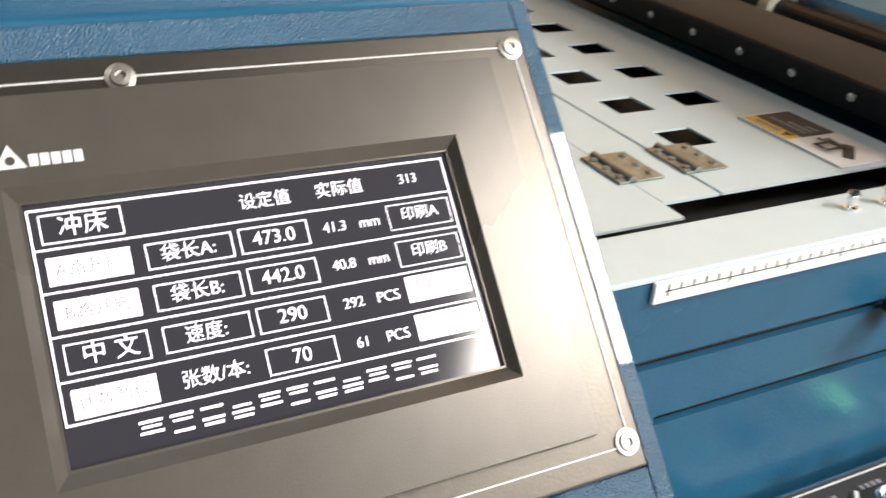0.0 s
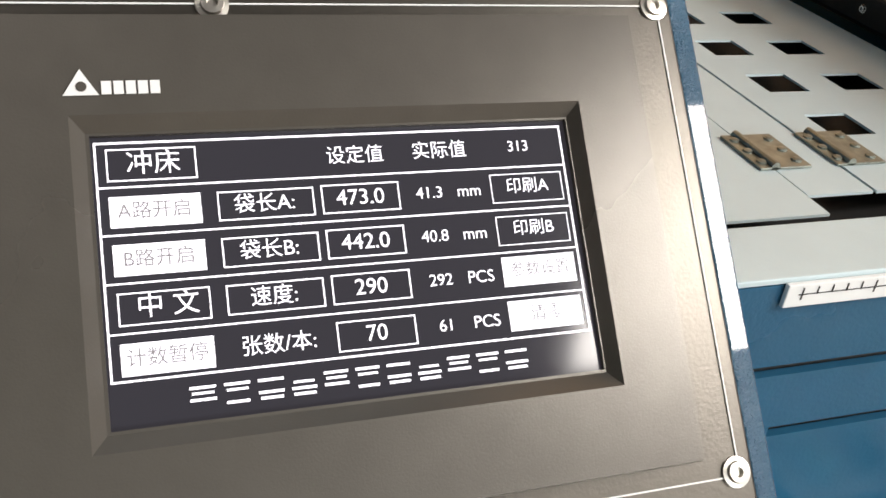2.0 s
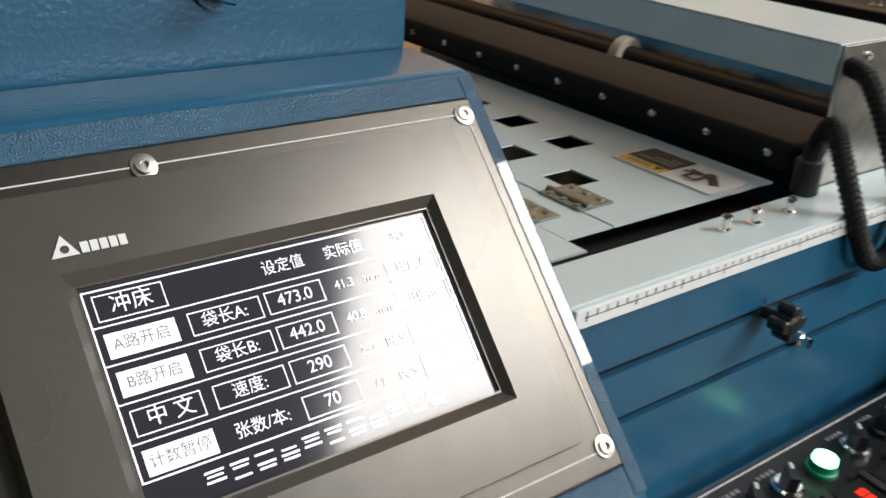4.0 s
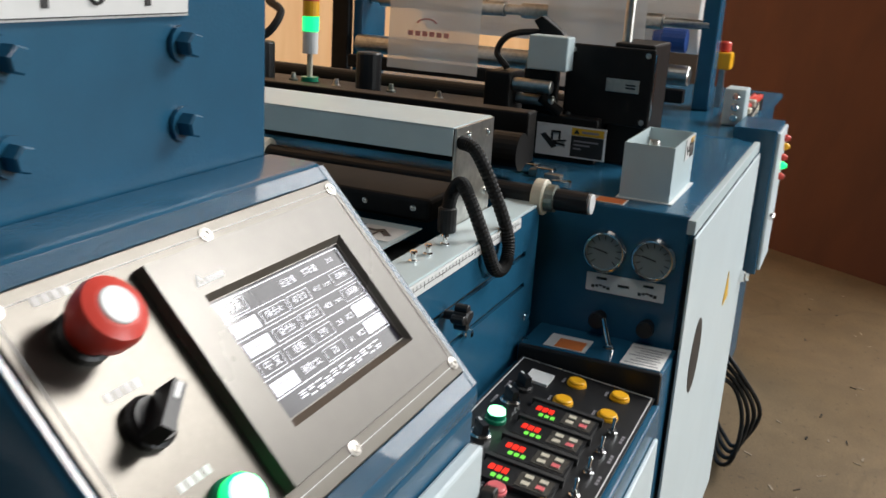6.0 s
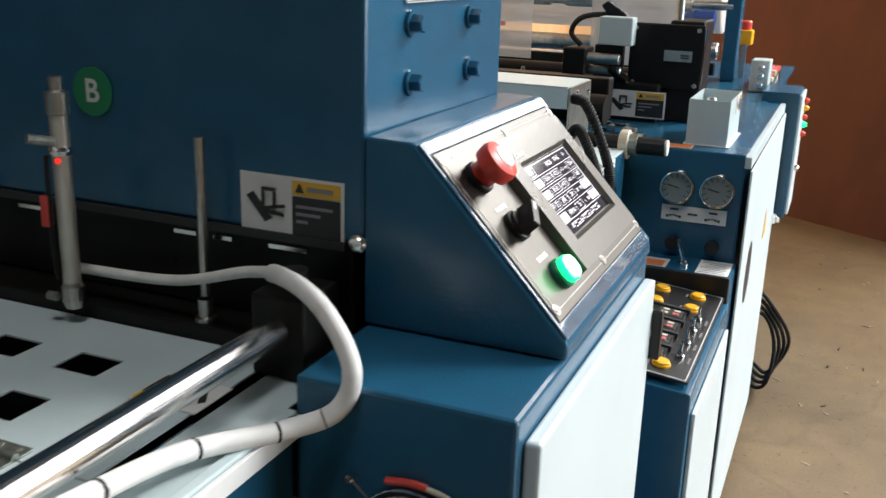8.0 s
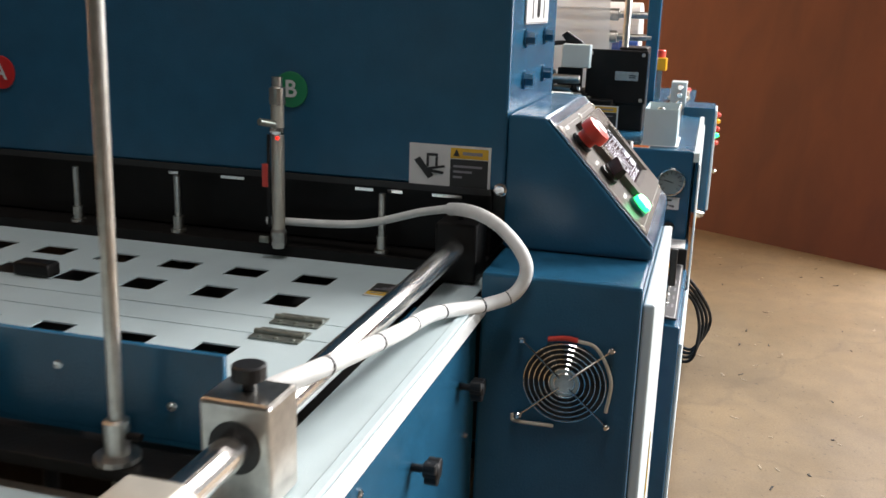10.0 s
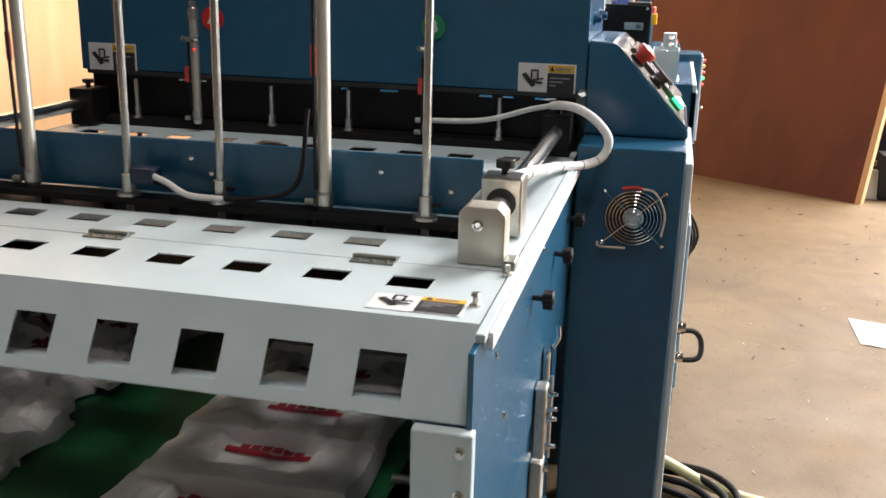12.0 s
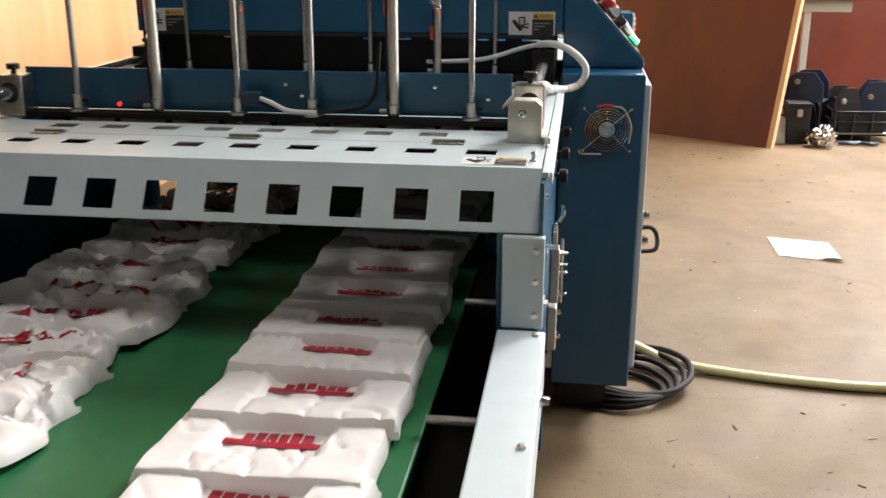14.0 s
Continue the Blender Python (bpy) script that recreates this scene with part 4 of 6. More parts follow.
# slide rod with its two blocks and end stop
for y, s in ((1.2845, 1), (2.243, -1)):
    sl = thing("slide_rod", -0.15, y, TZ, "polished chrome slide rod on aluminium blocks at the table edge", "slide rod", "slide rods")
    part("rod", cyl(B(), (-0.47, y, 0.9015), (0.215, y, 0.9015), .0125, 28, .001), POLISHED, sl)
    smooth(part("end_stop", prism(B(), [(y - .027, TZ + .0008), (y + .027, TZ + .0008), (y + .027, .917), (y + .018, .926), (y - .018, .926), (y - .027, .917)], "x", -0.502, -0.467, .002), TAN, sl, "worn pale aluminium end block"))
    part("end_bolt", lathe(B(), (-0.5022, y + .004, .905), (-1, 0, 0), [(0, .0065), (.004, .0065), (.005, .004), (.003, .003)], 14), CHROME, sl)
    cbk = part("clamp_block", box(B(), -0.375, -0.330, y - .026, y + .026, TZ + .0008, .934, .003), STEEL, sl, "grey steel clamp block")
    part("clamp_screw", lathe(B(), (-0.352, y, .934), (0, 0, 1), [(0, .005), (.008, .005), (.0085, .012), (.018, .012), (.019, .010)], 18), BLACK, cbk)
    part("bore", lathe(B(), (-0.3753, y, .9015), (-1, 0, 0), [(0, .019), (.0006, .019)], 24), INK_SHADE, cbk)
    rb = part("rear_block", box(B(), 0.195, 0.255, y - .026, y + .026, TZ + .0008, .932, .003), DARK, sl, "dark rear block")
    part("clamp_screw", lathe(B(), (0.225, y, .932), (0, 0, 1), [(0, .005), (.008, .005), (.0085, .011), (.016, .011)], 18), BLACK, rb)
    foot = part("foot_bracket", box(B(), -0.515, -0.485, y - .042, y - .0275, TZ + .0008, TZ + .012, .002), BRASS, sl)
    part("wing_screw", lathe(B(), (-0.53, y - .036, TZ + .001), (0, 0, 1), [(0, .006), (.003, .006), (.004, .003), (.012, .003)], 12), STEEL, foot)
single("wing_screw", lathe(B(), (-0.635, 1.263, TZ), (0, 0, 1), [(0, .006), (.002, .006), (.003, .003), (.010, .003), (.011, .005), (.014, .004)], 12), STEEL, "small steel wing screw on the pale cover", "screw", at=(-0.635, 1.263, TZ))
# white spiral-wrapped hose from the rear block over the rod
hz = thing("spiral_hose", 0.0, 1.25, TZ, "white spiral-wrapped air hose looping from the press to the table", "hose")
pts = spline([(0.25, 1.56, .900), (0.245, 1.43, .908), (0.225, 1.33, .938), (0.19, 1.269, .951), (0.168, 1.222, .938), (0.148, 1.188, .905), (0.14, 1.196, .872), (0.11, 1.225, .862), (0.03, 1.262, .872), (-0.10, 1.262, .893), (-0.24, 1.268, .915), (-0.315, 1.30, .912), (-0.318, 1.34, .880)], 12)
smooth(part("thin_hose", tube(B(), pts[:31], .0052, 12), HOSE, hz, "thin grey-white air line"), 60)
smooth(part("wrapped_hose", tube(B(), pts[30:], .0080, 12), HOSE, hz), 60)
for i in range(76, len(pts) - 14, 9):
    part("tie_wrap", tube(B(), [pts[i], pts[i].lerp(pts[i + 1], .35)], .0082, 12), RUBBER, hz)
hz2 = thing("table_cables", -0.33, 1.7, 0.868, "black and white air lines lying along the cross beam", "cable")
part("black_cable", tube(B(), spline([(-0.345, 1.55, 1.0), (-0.36, 1.56, .905), (-0.37, 1.61, .882), (-0.372, 1.70, .878), (-0.366, 1.76, .89), (-0.36, 1.79, .90)], 10), .0035, 8), RUBBER, hz2)
part("white_cable", tube(B(), spline([(-0.375, 1.66, .877), (-0.378, 1.71, .88), (-0.37, 1.745, .893), (-0.365, 1.775, .902)], 10), .0045, 8), HOSE, hz2)
part("junction", box(B(), -0.372, -0.345, 1.765, 1.800, .887, .910, .003), NAVYSTEEL, hz2, "small blue valve body")
part("red_lamp", lathe(B(), (-0.372, 2.03, .885), (-1, 0, 0), [(0, .004), (.003, .004), (.004, .002)], 14), REDLED, hz2)
single("loose_clip", box(B(), 0.03, 0.055, 1.74, 1.79, TZ + .0005, TZ + .018, .004), DARK, "small dark clip lying on the rear plate", "clip", at=(0.04, 1.765, TZ))

# ---- conveyor with the finished bags ----
cv = thing("conveyor", -1.9, 1.76, 0, "green belt conveyor with a pale side beam carrying bundles of bags", "conveyor")
bm_ = part("side_beam", box(B(), -3.6, -0.757, 1.234, 1.303, 0.556, 0.6385, .003), GREY, cv)
for k in range(7):
    part("screw", lathe(B(), (-0.775 - .32 * k, 1.247, .6385), (0, 0, 1), [(0, .006), (.003, .0055), (.005, .003)], 12), STEEL, bm_)
    part("side_bolt", lathe(B(), (-0.93 - .32 * k, 1.234, .615), (0, -1, 0), [(0, .009), (.003, .009), (.004, .006), (.012, .006)], 12), CHROME, bm_)
part("far_beam", box(B(), -3.6, -0.757, 2.217, 2.286, 0.556, 0.6385, .003), GREY, cv)
part("under_beam", box(B(), -3.6, 0.05, 1.245, 1.300, 0.42, 0.555, .003), BLUE, cv)
part("belt", box(B(), -3.7, 0.22, 1.376, 2.15, 0.575, 0.583, .003), BELT, cv, "worn green conveyor belt")
part("belt_bed", box(B(), -3.68, 0.2, 1.39, 2.14, 0.50, 0.5745), DARK, cv)
# dark sheet added below the belt so its side gaps read as shade
part("belt_gap_shade", box(B(), -3.6, 0.2, 1.301, 2.216, 0.44, 0.448), DARK, cv)
part("end_roller", cyl(B(), (-3.7, 1.376, .54), (-3.7, 2.15, .54), .035, 24), STEEL, cv)
for k in range(7):
    part("cross_bar", cyl(B(), (-0.55 - .42 * k, 1.30, .60), (-0.55 - .42 * k, 1.372, .60), .006, 10), STEEL, cv)
for x in (-3.3, -2.2, -1.1):
    for y in (1.25, 2.25):
        part("leg", box(B(), x - .025, x + .025, y - .0, y + .04, 0.0, 0.556 if y > 2 else 0.42), BLUE, cv)


def bag_bundle(x, y, z, turn, w=0.272, l=0.16, wild=0.0, seed=0, prints=True, group="bag bundles", tilt=4.0):
    """A pressed bundle of white bags: a folded slab with two handle ears, a hollow between them and red print in it."""
    rnd = random.Random(seed)
    ob = thing("bag_bundle", 0, 0, 0, "bundle of folded white plastic bags with red print" if not wild else "crumpled white plastic bags heaped on the belt", "bag bundle", group)
    nx, ny = 34, 46
    b = B()
    off = Vector((rnd.uniform(0, 50), rnd.uniform(0, 50), seed * 3.1))
    ear0, ear1 = rnd.uniform(-.48, -.40), rnd.uniform(.40, .50)
    thick = rnd.uniform(.016, .020)

    def height(a, c):
        edge = (1 - abs(a) ** 24) * (1 - abs(c) ** 30)
        h = thick * max(edge, 0) ** 0.3
        inside = 1 / (1 + math.exp(-(c - ear0) * 60)) / (1 + math.exp((c - ear1) * 60))
        notch = inside / (1 + math.exp(-(a + 0.36 - .10 * math.sin(seed)) * 40))
        h *= 1 - 0.80 * notch * (1 - 0.7 * wild)
        p = Vector((a * 1.3, c * 2.0, 0)) * (1.0 + 1.2 * wild) + off
        h += (0.0022 + 0.016 * wild) * noise.fractal(p, 1.0, 2.0, 3) * max(edge, 0) ** 0.4
        fold = noise.noise(Vector((a * 1.2 + c * .4, c * 3.2, seed * 1.7)))
        h -= (0.004 + .012 * wild) * max(0, 1 - abs(fold) * 9) * max(edge, 0)
        return max(h, 0.0006)

    grid = []
    for i in range(nx + 1):
        row = []
        for j in range(ny + 1):
            a, c = i / nx * 2 - 1, j / ny * 2 - 1
            wob = noise.noise_vector(Vector((a * 1.6, c * 1.6, 0)) + off) * (0.005 + 0.035 * wild)
            row.append(b.verts.new((a * l / 2 + wob.x, c * w / 2 + wob.y, height(a, c))))
        grid.append(row)
    for i in range(nx):
        for j in range(ny):
            b.faces.new((grid[i][j], grid[i + 1][j], grid[i + 1][j + 1], grid[i][j + 1]))
    rim = [grid[i][0] for i in range(nx + 1)] + [grid[nx][j] for j in range(1, ny + 1)] + [grid[i][ny] for i in range(nx - 1, -1, -1)] + [grid[0][j] for j in range(ny - 1, 0, -1)]
    low = [b.verts.new((v.co.x, v.co.y, -0.010)) for v in rim]
    for k in range(len(rim)):
        b.faces.new((rim[k], low[k], low[(k + 1) % len(rim)], rim[(k + 1) % len(rim)]))
    b.faces.new(low)
    smooth(part("body", b, BAG, ob), 35)

    def patch(bm, a0, a1, c0, c1):
        """A printed patch that follows the surface."""
        rows = []
        for i in range(4):
            a = a0 + (a1 - a0) * i / 3
            rows.append([bm.verts.new((a * l / 2, c * w / 2, height(a, c) + .0012)) for c in [c0 + (c1 - c0) * j / 3 for j in range(4)]])
        for i in range(3):
            for j in range(3):
                bm.faces.new((rows[i][j], rows[i + 1][j], rows[i + 1][j + 1], rows[i][j + 1]))

    if prints:
        a0 = 0.24 if not wild else rnd.uniform(-.6, .2)
        spots = [(a0 + .05, a0 + .28 + .06 * rnd.random(), ear0 + .13 + .11 * k, ear0 + .222 + .11 * k) for k in range(6)]
        spots.append((a0 - .12, a0 + .04, ear0 + .03, ear1 - .03))
        if wild:
            for k in range(5):
                c, a = rnd.uniform(-.7, .6), rnd.uniform(-.7, .6)
                spots.append((a, a + .16, c, c + rnd.uniform(.1, .3)))
        for spot in spots:
            b = B()
            patch(b, *spot)
            part("print", b, REDINK, ob)
    ob.matrix_basis = pose(x, y, z, 0, tilt, turn)
    return ob


# near lane: neat overlapping bundles; far lane: crumpled ones
for k, x in enumerate((0.12, -0.02, -0.16, -0.30, -0.43, -0.555, -0.68, -0.80, -0.935, -1.075, -1.21, -1.35, -1.49, -1.63, -1.78)):
    bag_bundle(x, 1.535 + .006 * math.sin(k * 2.3), 0.597, 1.5 * math.sin(k * 1.7), 0.262, 0.172, 0.0, k, True, "near lane bag bundles", 4.2)
for k, x in enumerate((0.08, -0.07, -0.21, -0.33, -0.46, -0.58, -0.70, -0.82, -0.95, -1.08, -1.22, -1.36, -1.50, -1.65)):
    bag_bundle(x, 1.985 + .015 * math.sin(k * 1.9), 0.598, 9 * math.sin(k * 2.1), 0.29, 0.18, 0.6 + .35 * (k % 3) / 2, 40 + k, True, "far lane bag heap", 5.0)

# ---- infeed table behind the press ----
it = thing("infeed_table", 0.98, 1.76, 0, "pale pierced infeed table on blue side plates with a ruler strip", "table")
IZ = 0.862
side = part("side_plate", pierced(B(), 0.607, 1.335, 0.45, IZ + .0045, [(0.70, 1.285, 0.800, 0.808), (0.78, 1.29, 0.750, 0.758)], 0.006, lambda u, v, w: (u, 1.2425 + w, v)), BLUE, it, "blue side plate with two long slots")
# black sheet behind the slots, standing for the shade inside
part("slot_shade_sheet", box(B(), 0.62, 1.32, 1.2495, 1.253, 0.72, 0.82), INK_SHADE, it)
part("top_strip", box(B(), 0.607, 1.335, 1.2425, 1.297, IZ + .005, IZ + .009, .0008), GREY, it)
rs = part("ruler_strip", box(B(), 0.754, 1.24, 1.2385, 1.2420, IZ - .0085, IZ + .0065, .0006), LEDGE, it, "white ruler strip with fine black marks")
b = B()
for k in range(47):
    x = 0.764 + k * .01
    box(b, x, x + .0007, 1.2380, 1.2384, IZ - (.0035 if k % 5 == 0 else .0005), IZ + .0045)
box(b, 0.762, 1.234, 1.2380, 1.2384, IZ - .0002, IZ + .0003)
part("ruler_print", b, INK_SHADE, rs)
UY = [1.42 + 0.083 * k for k in range(10)]
part("near_flap", pierced(B(), 0.612, 0.838, 1.312, 2.276, [(x, x + .04, y, y + .038) for x in (0.67, 0.755) for y in UY], 0.002, lambda u, v, w: (u, v, IZ + .004 - w)), GREY, it)
part("middle_strip", box(B(), 0.839, 0.892, 1.336, 2.276, IZ + .002, IZ + .004), GREY, it)
part("far_flap", pierced(B(), 0.895, 1.115, 1.336, 2.276, [(0.924, 0.964, y, y + .038) for y in UY] + [(1.0, 1.042, y, y + .036) for y in UY[1:]], 0.002, lambda u, v, w: (u, v, IZ + .004 - w)), GREY, it)
# black sheet added below the flaps for the shade in their openings
part("gap_shade_sheet", box(B(), 0.607, 1.12, 1.31, 2.276, IZ - .03, IZ - .02), INK_SHADE, it)
for x in (0.826, 0.890):
    h = part("hinge", box(B(), x, x + .042, 1.372, 1.424, IZ + .0043, IZ + .0062, .0004), BRASS, it, "yellowed zinc hinge")
    part("knuckle", cyl(B(), (x + .012, 1.372, IZ + .0065), (x + .012, 1.424, IZ + .0065), .0035, 12), BRASS, h)
    for i in range(6):
        part("screw", lathe(B(), (x + .006 + .029 * (i % 2), 1.381 + .017 * (i // 2), IZ + .0062), (0, 0, 1), [(0, .0038), (.0012, .0035), (.002, .0015)], 10), BRASS, h)
warning_sign(it, (1.088, 1.342, IZ + .0045), (0, 1, 0), (-1, 0, 0), 0.12, 0.062)
for x, y in ((0.96, 1.275), (0.995, 1.272), (1.045, 1.272)):
    part("wing_screw", lathe(B(), (x, y, IZ + .009), (0, 0, 1), [(0, .006), (.002, .006), (.003, .003), (.010, .003), (.012, .005), (.014, .004)], 12), CHROME, it)
kn = part("slot_knob", lathe(B(), (0.99, 1.2425, 0.803), (0, -1, 0), [(0, .006), (.014, .006), (.0145, .010), (.030, .010), (.032, .007)], 16), BLACK, it, "black clamping knob in the slot")
b = B()
for i in range(4):
    a = math.pi / 2 * i
    cyl(b, (0.99 + .011 * math.cos(a), 1.229, .803 + .011 * math.sin(a)), (0.99 + .011 * math.cos(a), 1.212, .803 + .011 * math.sin(a)), .006, 10, .001)
part("star_grip", b, BLACK, kn)
for x, z in ((1.30, 0.70), (1.30, 0.66), (1.06, 0.755)):
    part("side_bolt", lathe(B(), (x, 1.2423, z), (0, -1, 0), [(0, .007), (.003, .007), (.004, .005), (.010, .005)], 12), CHROME, it)
part("under_frame", box(B(), 0.61, 1.33, 1.26, 2.27, 0.45, 0.74), DARK, it)
part("frame_post", box(B(), 0.64, 0.70, 1.26, 1.32, 0.0, 0.45), BLUE, it)
part("frame_post", box(B(), 1.26, 1.32, 2.2, 2.26, 0.0, 0.45), BLUE, it)
part("black_roller", cyl(B(), (1.40, 1.30, 0.93), (1.40, 2.26, 0.93), .03, 24), DARK, it)
part("black_bar", box(B(), 1.135, 1.26, 1.335, 2.26, 0.8665, 0.900, .006), RUBBER, it, "matt black rubber pressing bar")
for k in range(12):
    part("bar_screw", screw(B(), (1.1345, 1.36 + .074 * k, 0.886), (-1, 0, 0), .0035), CHROME, it)
part("upper_beam", box(B(), 1.45, 1.49, 1.31, 2.26, 0.90, 0.985, .003), DARK, it)

# cover channel over the infeed
ch = thing("cover_channel", 1.19, 1.76, IZ, "pale sheet metal channel cover with a bright bracket across the infeed", "cover")
part("top", box(B(), 1.124, 1.2605, 1.303, 2.27, 1.0025, 1.0045, .0004), GREY, ch)
part("lip", box(B(), 1.1235, 1.1255, 1.303, 2.27, 0.967, 1.002), GREY, ch)
br = part("end_bracket", box(B(), 1.126, 1.2600, 1.2985, 1.3025, 0.8635, 1.0035, .0008), STEEL, ch, "bright galvanised end bracket")
for x, z in ((1.145, .985), (1.165, .99), (1.235, .985), (1.24, .90)):
    part("screw", screw(B(), (x, 1.2984, z), (0, -1, 0), .0042), CHROME, br)
part("bracket_far", box(B(), 1.126, 1.2600, 2.265, 2.2695, 0.8635, 1.002, .0008), STEEL, ch)
cd = thing("ribbed_conduit", 1.15, 1.27, IZ, "black ribbed flexible conduit looping from the bracket to the table", "conduit")
pts = spline([(1.135, 1.297, .985), (1.128, 1.272, .978), (1.148, 1.25, .924), (1.166, 1.232, .862), (1.150, 1.226, .828), (1.115, 1.228, .828), (1.088, 1.236, .875), (1.078, 1.255, .925), (1.086, 1.272, .942), (1.098, 1.288, .925), (1.10, 1.294, .900)], 20)
part("conduit", tube(B(), pts, .0095, 12, .0014), RUBBER, cd)
part("gland", cyl(B(), (1.10, 1.294, .871), (1.10, 1.294, .905), .0125, 16, .002), BLACK, cd)

# shaft with ivory ring at the table's end
sh = thing("roller_shaft", 1.35, 1.3, 0.86, "black roller shaft with an ivory clamp ring and capped end", "shaft")
part("shaft", cyl(B(), (1.345, 1.17, .878), (1.345, 2.2, .878), .0165, 20, .001), BLACK, sh)
part("end_cap", cyl(B(), (1.345, 1.165, .878), (1.345, 1.1695, .878), .0155, 20, .001), WHITE, sh)
part("clamp_ring", lathe(B(), (1.345, 1.255, .878), (0, -1, 0), [(0, .026), (.002, .0275), (.016, .0275), (.018, .026)], 28), IVORY, sh, "ivory plastic ring")
part("brass_sleeve", lathe(B(), (1.345, 1.2365, .878), (0, -1, 0), [(0, .021), (.014, .021), (.015, .018)], 20), BRASS, sh)
part("bearing_stand", box(B(), 1.335, 1.355, 1.262, 1.29, .60, .862), DARK, sh)
cr = part("clamp_ring", lathe(B(), (1.345, 1.75, .878), (0, -1, 0), [(0, .026), (.002, .0275), (.016, .0275), (.018, .026)], 28), IVORY, sh, "ivory plastic ring")

# ---- button box ----
bx = thing("button_box", 1.08, 1.12, 0, "low blue control box with black panel of lit buttons", "control box")
part("body", prism(B(), [(1.016, 0.10), (1.24, 0.10), (1.24, 0.640), (1.016, 0.620)], "x", 0.845, 1.27, .003), BLUE, bx)
part("front_skin", box(B(), 0.87, 1.245, 1.009, 1.0155, 0.14, 0.58, .002), DOOR, bx, "pale enamelled front")
part("ledge", box(B(), 1.2755, 1.384, 1.02, 1.24, 0.10, 0.664, .003), BLUE, bx)
part("plinth", box(B(), 0.87, 1.37, 1.04, 1.22, 0.0, 0.10), DARK, bx)
BN, BS = Vector((0, -0.10, 1)).normalized(), Vector((0, -1, -0.10)).normalized()


def bp(x, y, w=0.0):
    """A point of the button panel."""
    return Vector((x, y, 0.63 + (y - 1.02) * 0.1)) + BN * w


def bplate(bm, x0, x1, y0, y1, w0, w1):
    vs = [bm.verts.new(bp(x, y, w)) for x in (x0, x1) for y in (y0, y1) for w in (w0, w1)]
    for f in ((0, 1, 3, 2), (4, 6, 7, 5), (0, 4, 5, 1), (2, 3, 7, 6), (0, 2, 6, 4), (1, 5, 7, 3)):
        bm.faces.new([vs[i] for i in f])
    return bm


fp = part("face_plate", bplate(B(), 0.858, 1.262, 1.024, 1.226, -0.002, 0.002), BLACK, bx, "black printed face plate with white edge line")
b = B()
for a in ((0.862, 1.258, 1.027, 1.0285), (0.862, 1.258, 1.2215, 1.223), (1.2565, 1.258, 1.027, 1.223), (0.862, 0.8635, 1.027, 1.223)):
    bplate(b, *a, 0.002, 0.0024)
part("edge_line", b, WHITE, fp)
part("far_lip", box(B(), 1.264, 1.275, 1.02, 1.235, 0.62, 0.668, .002), BLACK, bx)


def button(x, y, mat, nm, lab, r=.0125):
    p = part(nm, lathe(B(), bp(x, y, .002), BN, [(0, r * 1.15), (.003, r * 1.15), (.0034, r), (.0065, r), (.0078, r * .85)], 22), mat, fp, lab)
    b = B()
    for i in range(3):
        bplate(b, x - .006 + i * .0055, x - .002 + i * .0055, y + r * 1.4, y + r * 1.4 + .0035, .002, .0024)
    part("caption", b, GREYINK, fp)
    return p


for x in (1.228, 1.161):
    for y in (1.130, 1.067):
        button(x - .004, y, YELLOW, "yellow_button", "round yellow push button")
button(0.897, 1.070, YELLOW, "yellow_button", "round yellow push button")
button(0.897, 1.129, PINK, "red_button", "round pale red push button", .0115)
button(0.897, 1.190, TEALCAP, "green_button", "round green push button", .0115)
gl = part("lit_button", lathe(B(), bp(1.049, 1.188, .002), BN, [(0, .0145), (.004, .0145), (.005, .012), (.012, .012)], 24), TEALCAP, fp, "glowing green button")
part("lens", lathe(B(), bp(1.049, 1.188, .0142), BN, [(0, .0118), (.004, .011), (.006, .007)], 22), WHITELIT, gl)
for x, chrome in ((1.158, False), (1.106, True), (0.997, True), (0.947, False)):
    k = part("rotary_switch", lathe(B(), bp(x, 1.189, .002), BN, [(0, .0145), (.005, .0145), (.007, .012), (.009, .012)], 22), CHROME if chrome else BLACK, fp, "rotary switch with white pointer")
    b = B()
    dx, dy = Vector((math.cos(.8), math.sin(.8), 0)), Vector((-math.sin(.8), math.cos(.8), 0))
    c0 = bp(x, 1.189, .011)
    vs = [b.verts.new(c0 + dx * i * .012 + dy * j * .0042 + BN * m * .013) for i in (-1, 1) for j in (-1, 1) for m in (0, 1)]
    for f in ((0, 1, 3, 2), (4, 6, 7, 5), (0, 4, 5, 1), (2, 3, 7, 6), (0, 2, 6, 4), (1, 5, 7, 3)):
        b.faces.new([vs[i] for i in f])
    part("grip", b, BLACK, k)
    part("pointer", flat(B(), [c0 + dx * .003 - dy * .0015 + BN * .0132, c0 + dx * .0118 - dy * .0015 + BN * .0132, c0 + dx * .0118 + dy * .0015 + BN * .0132, c0 + dx * .003 + dy * .0015 + BN * .0132], .0003), WHITE, k)
    b = B()
    for i in range(4):
        bplate(b, x - .013 + i * .0065, x - .0085 + i * .0065, 1.2085, 1.2125, .002, .0024)
    part("caption", b, GREYINK, fp)
part("grey_display", bplate(B(), 1.185, 1.222, 1.163, 1.197, .002, .006), WHITE, fp, "small pale counter display")
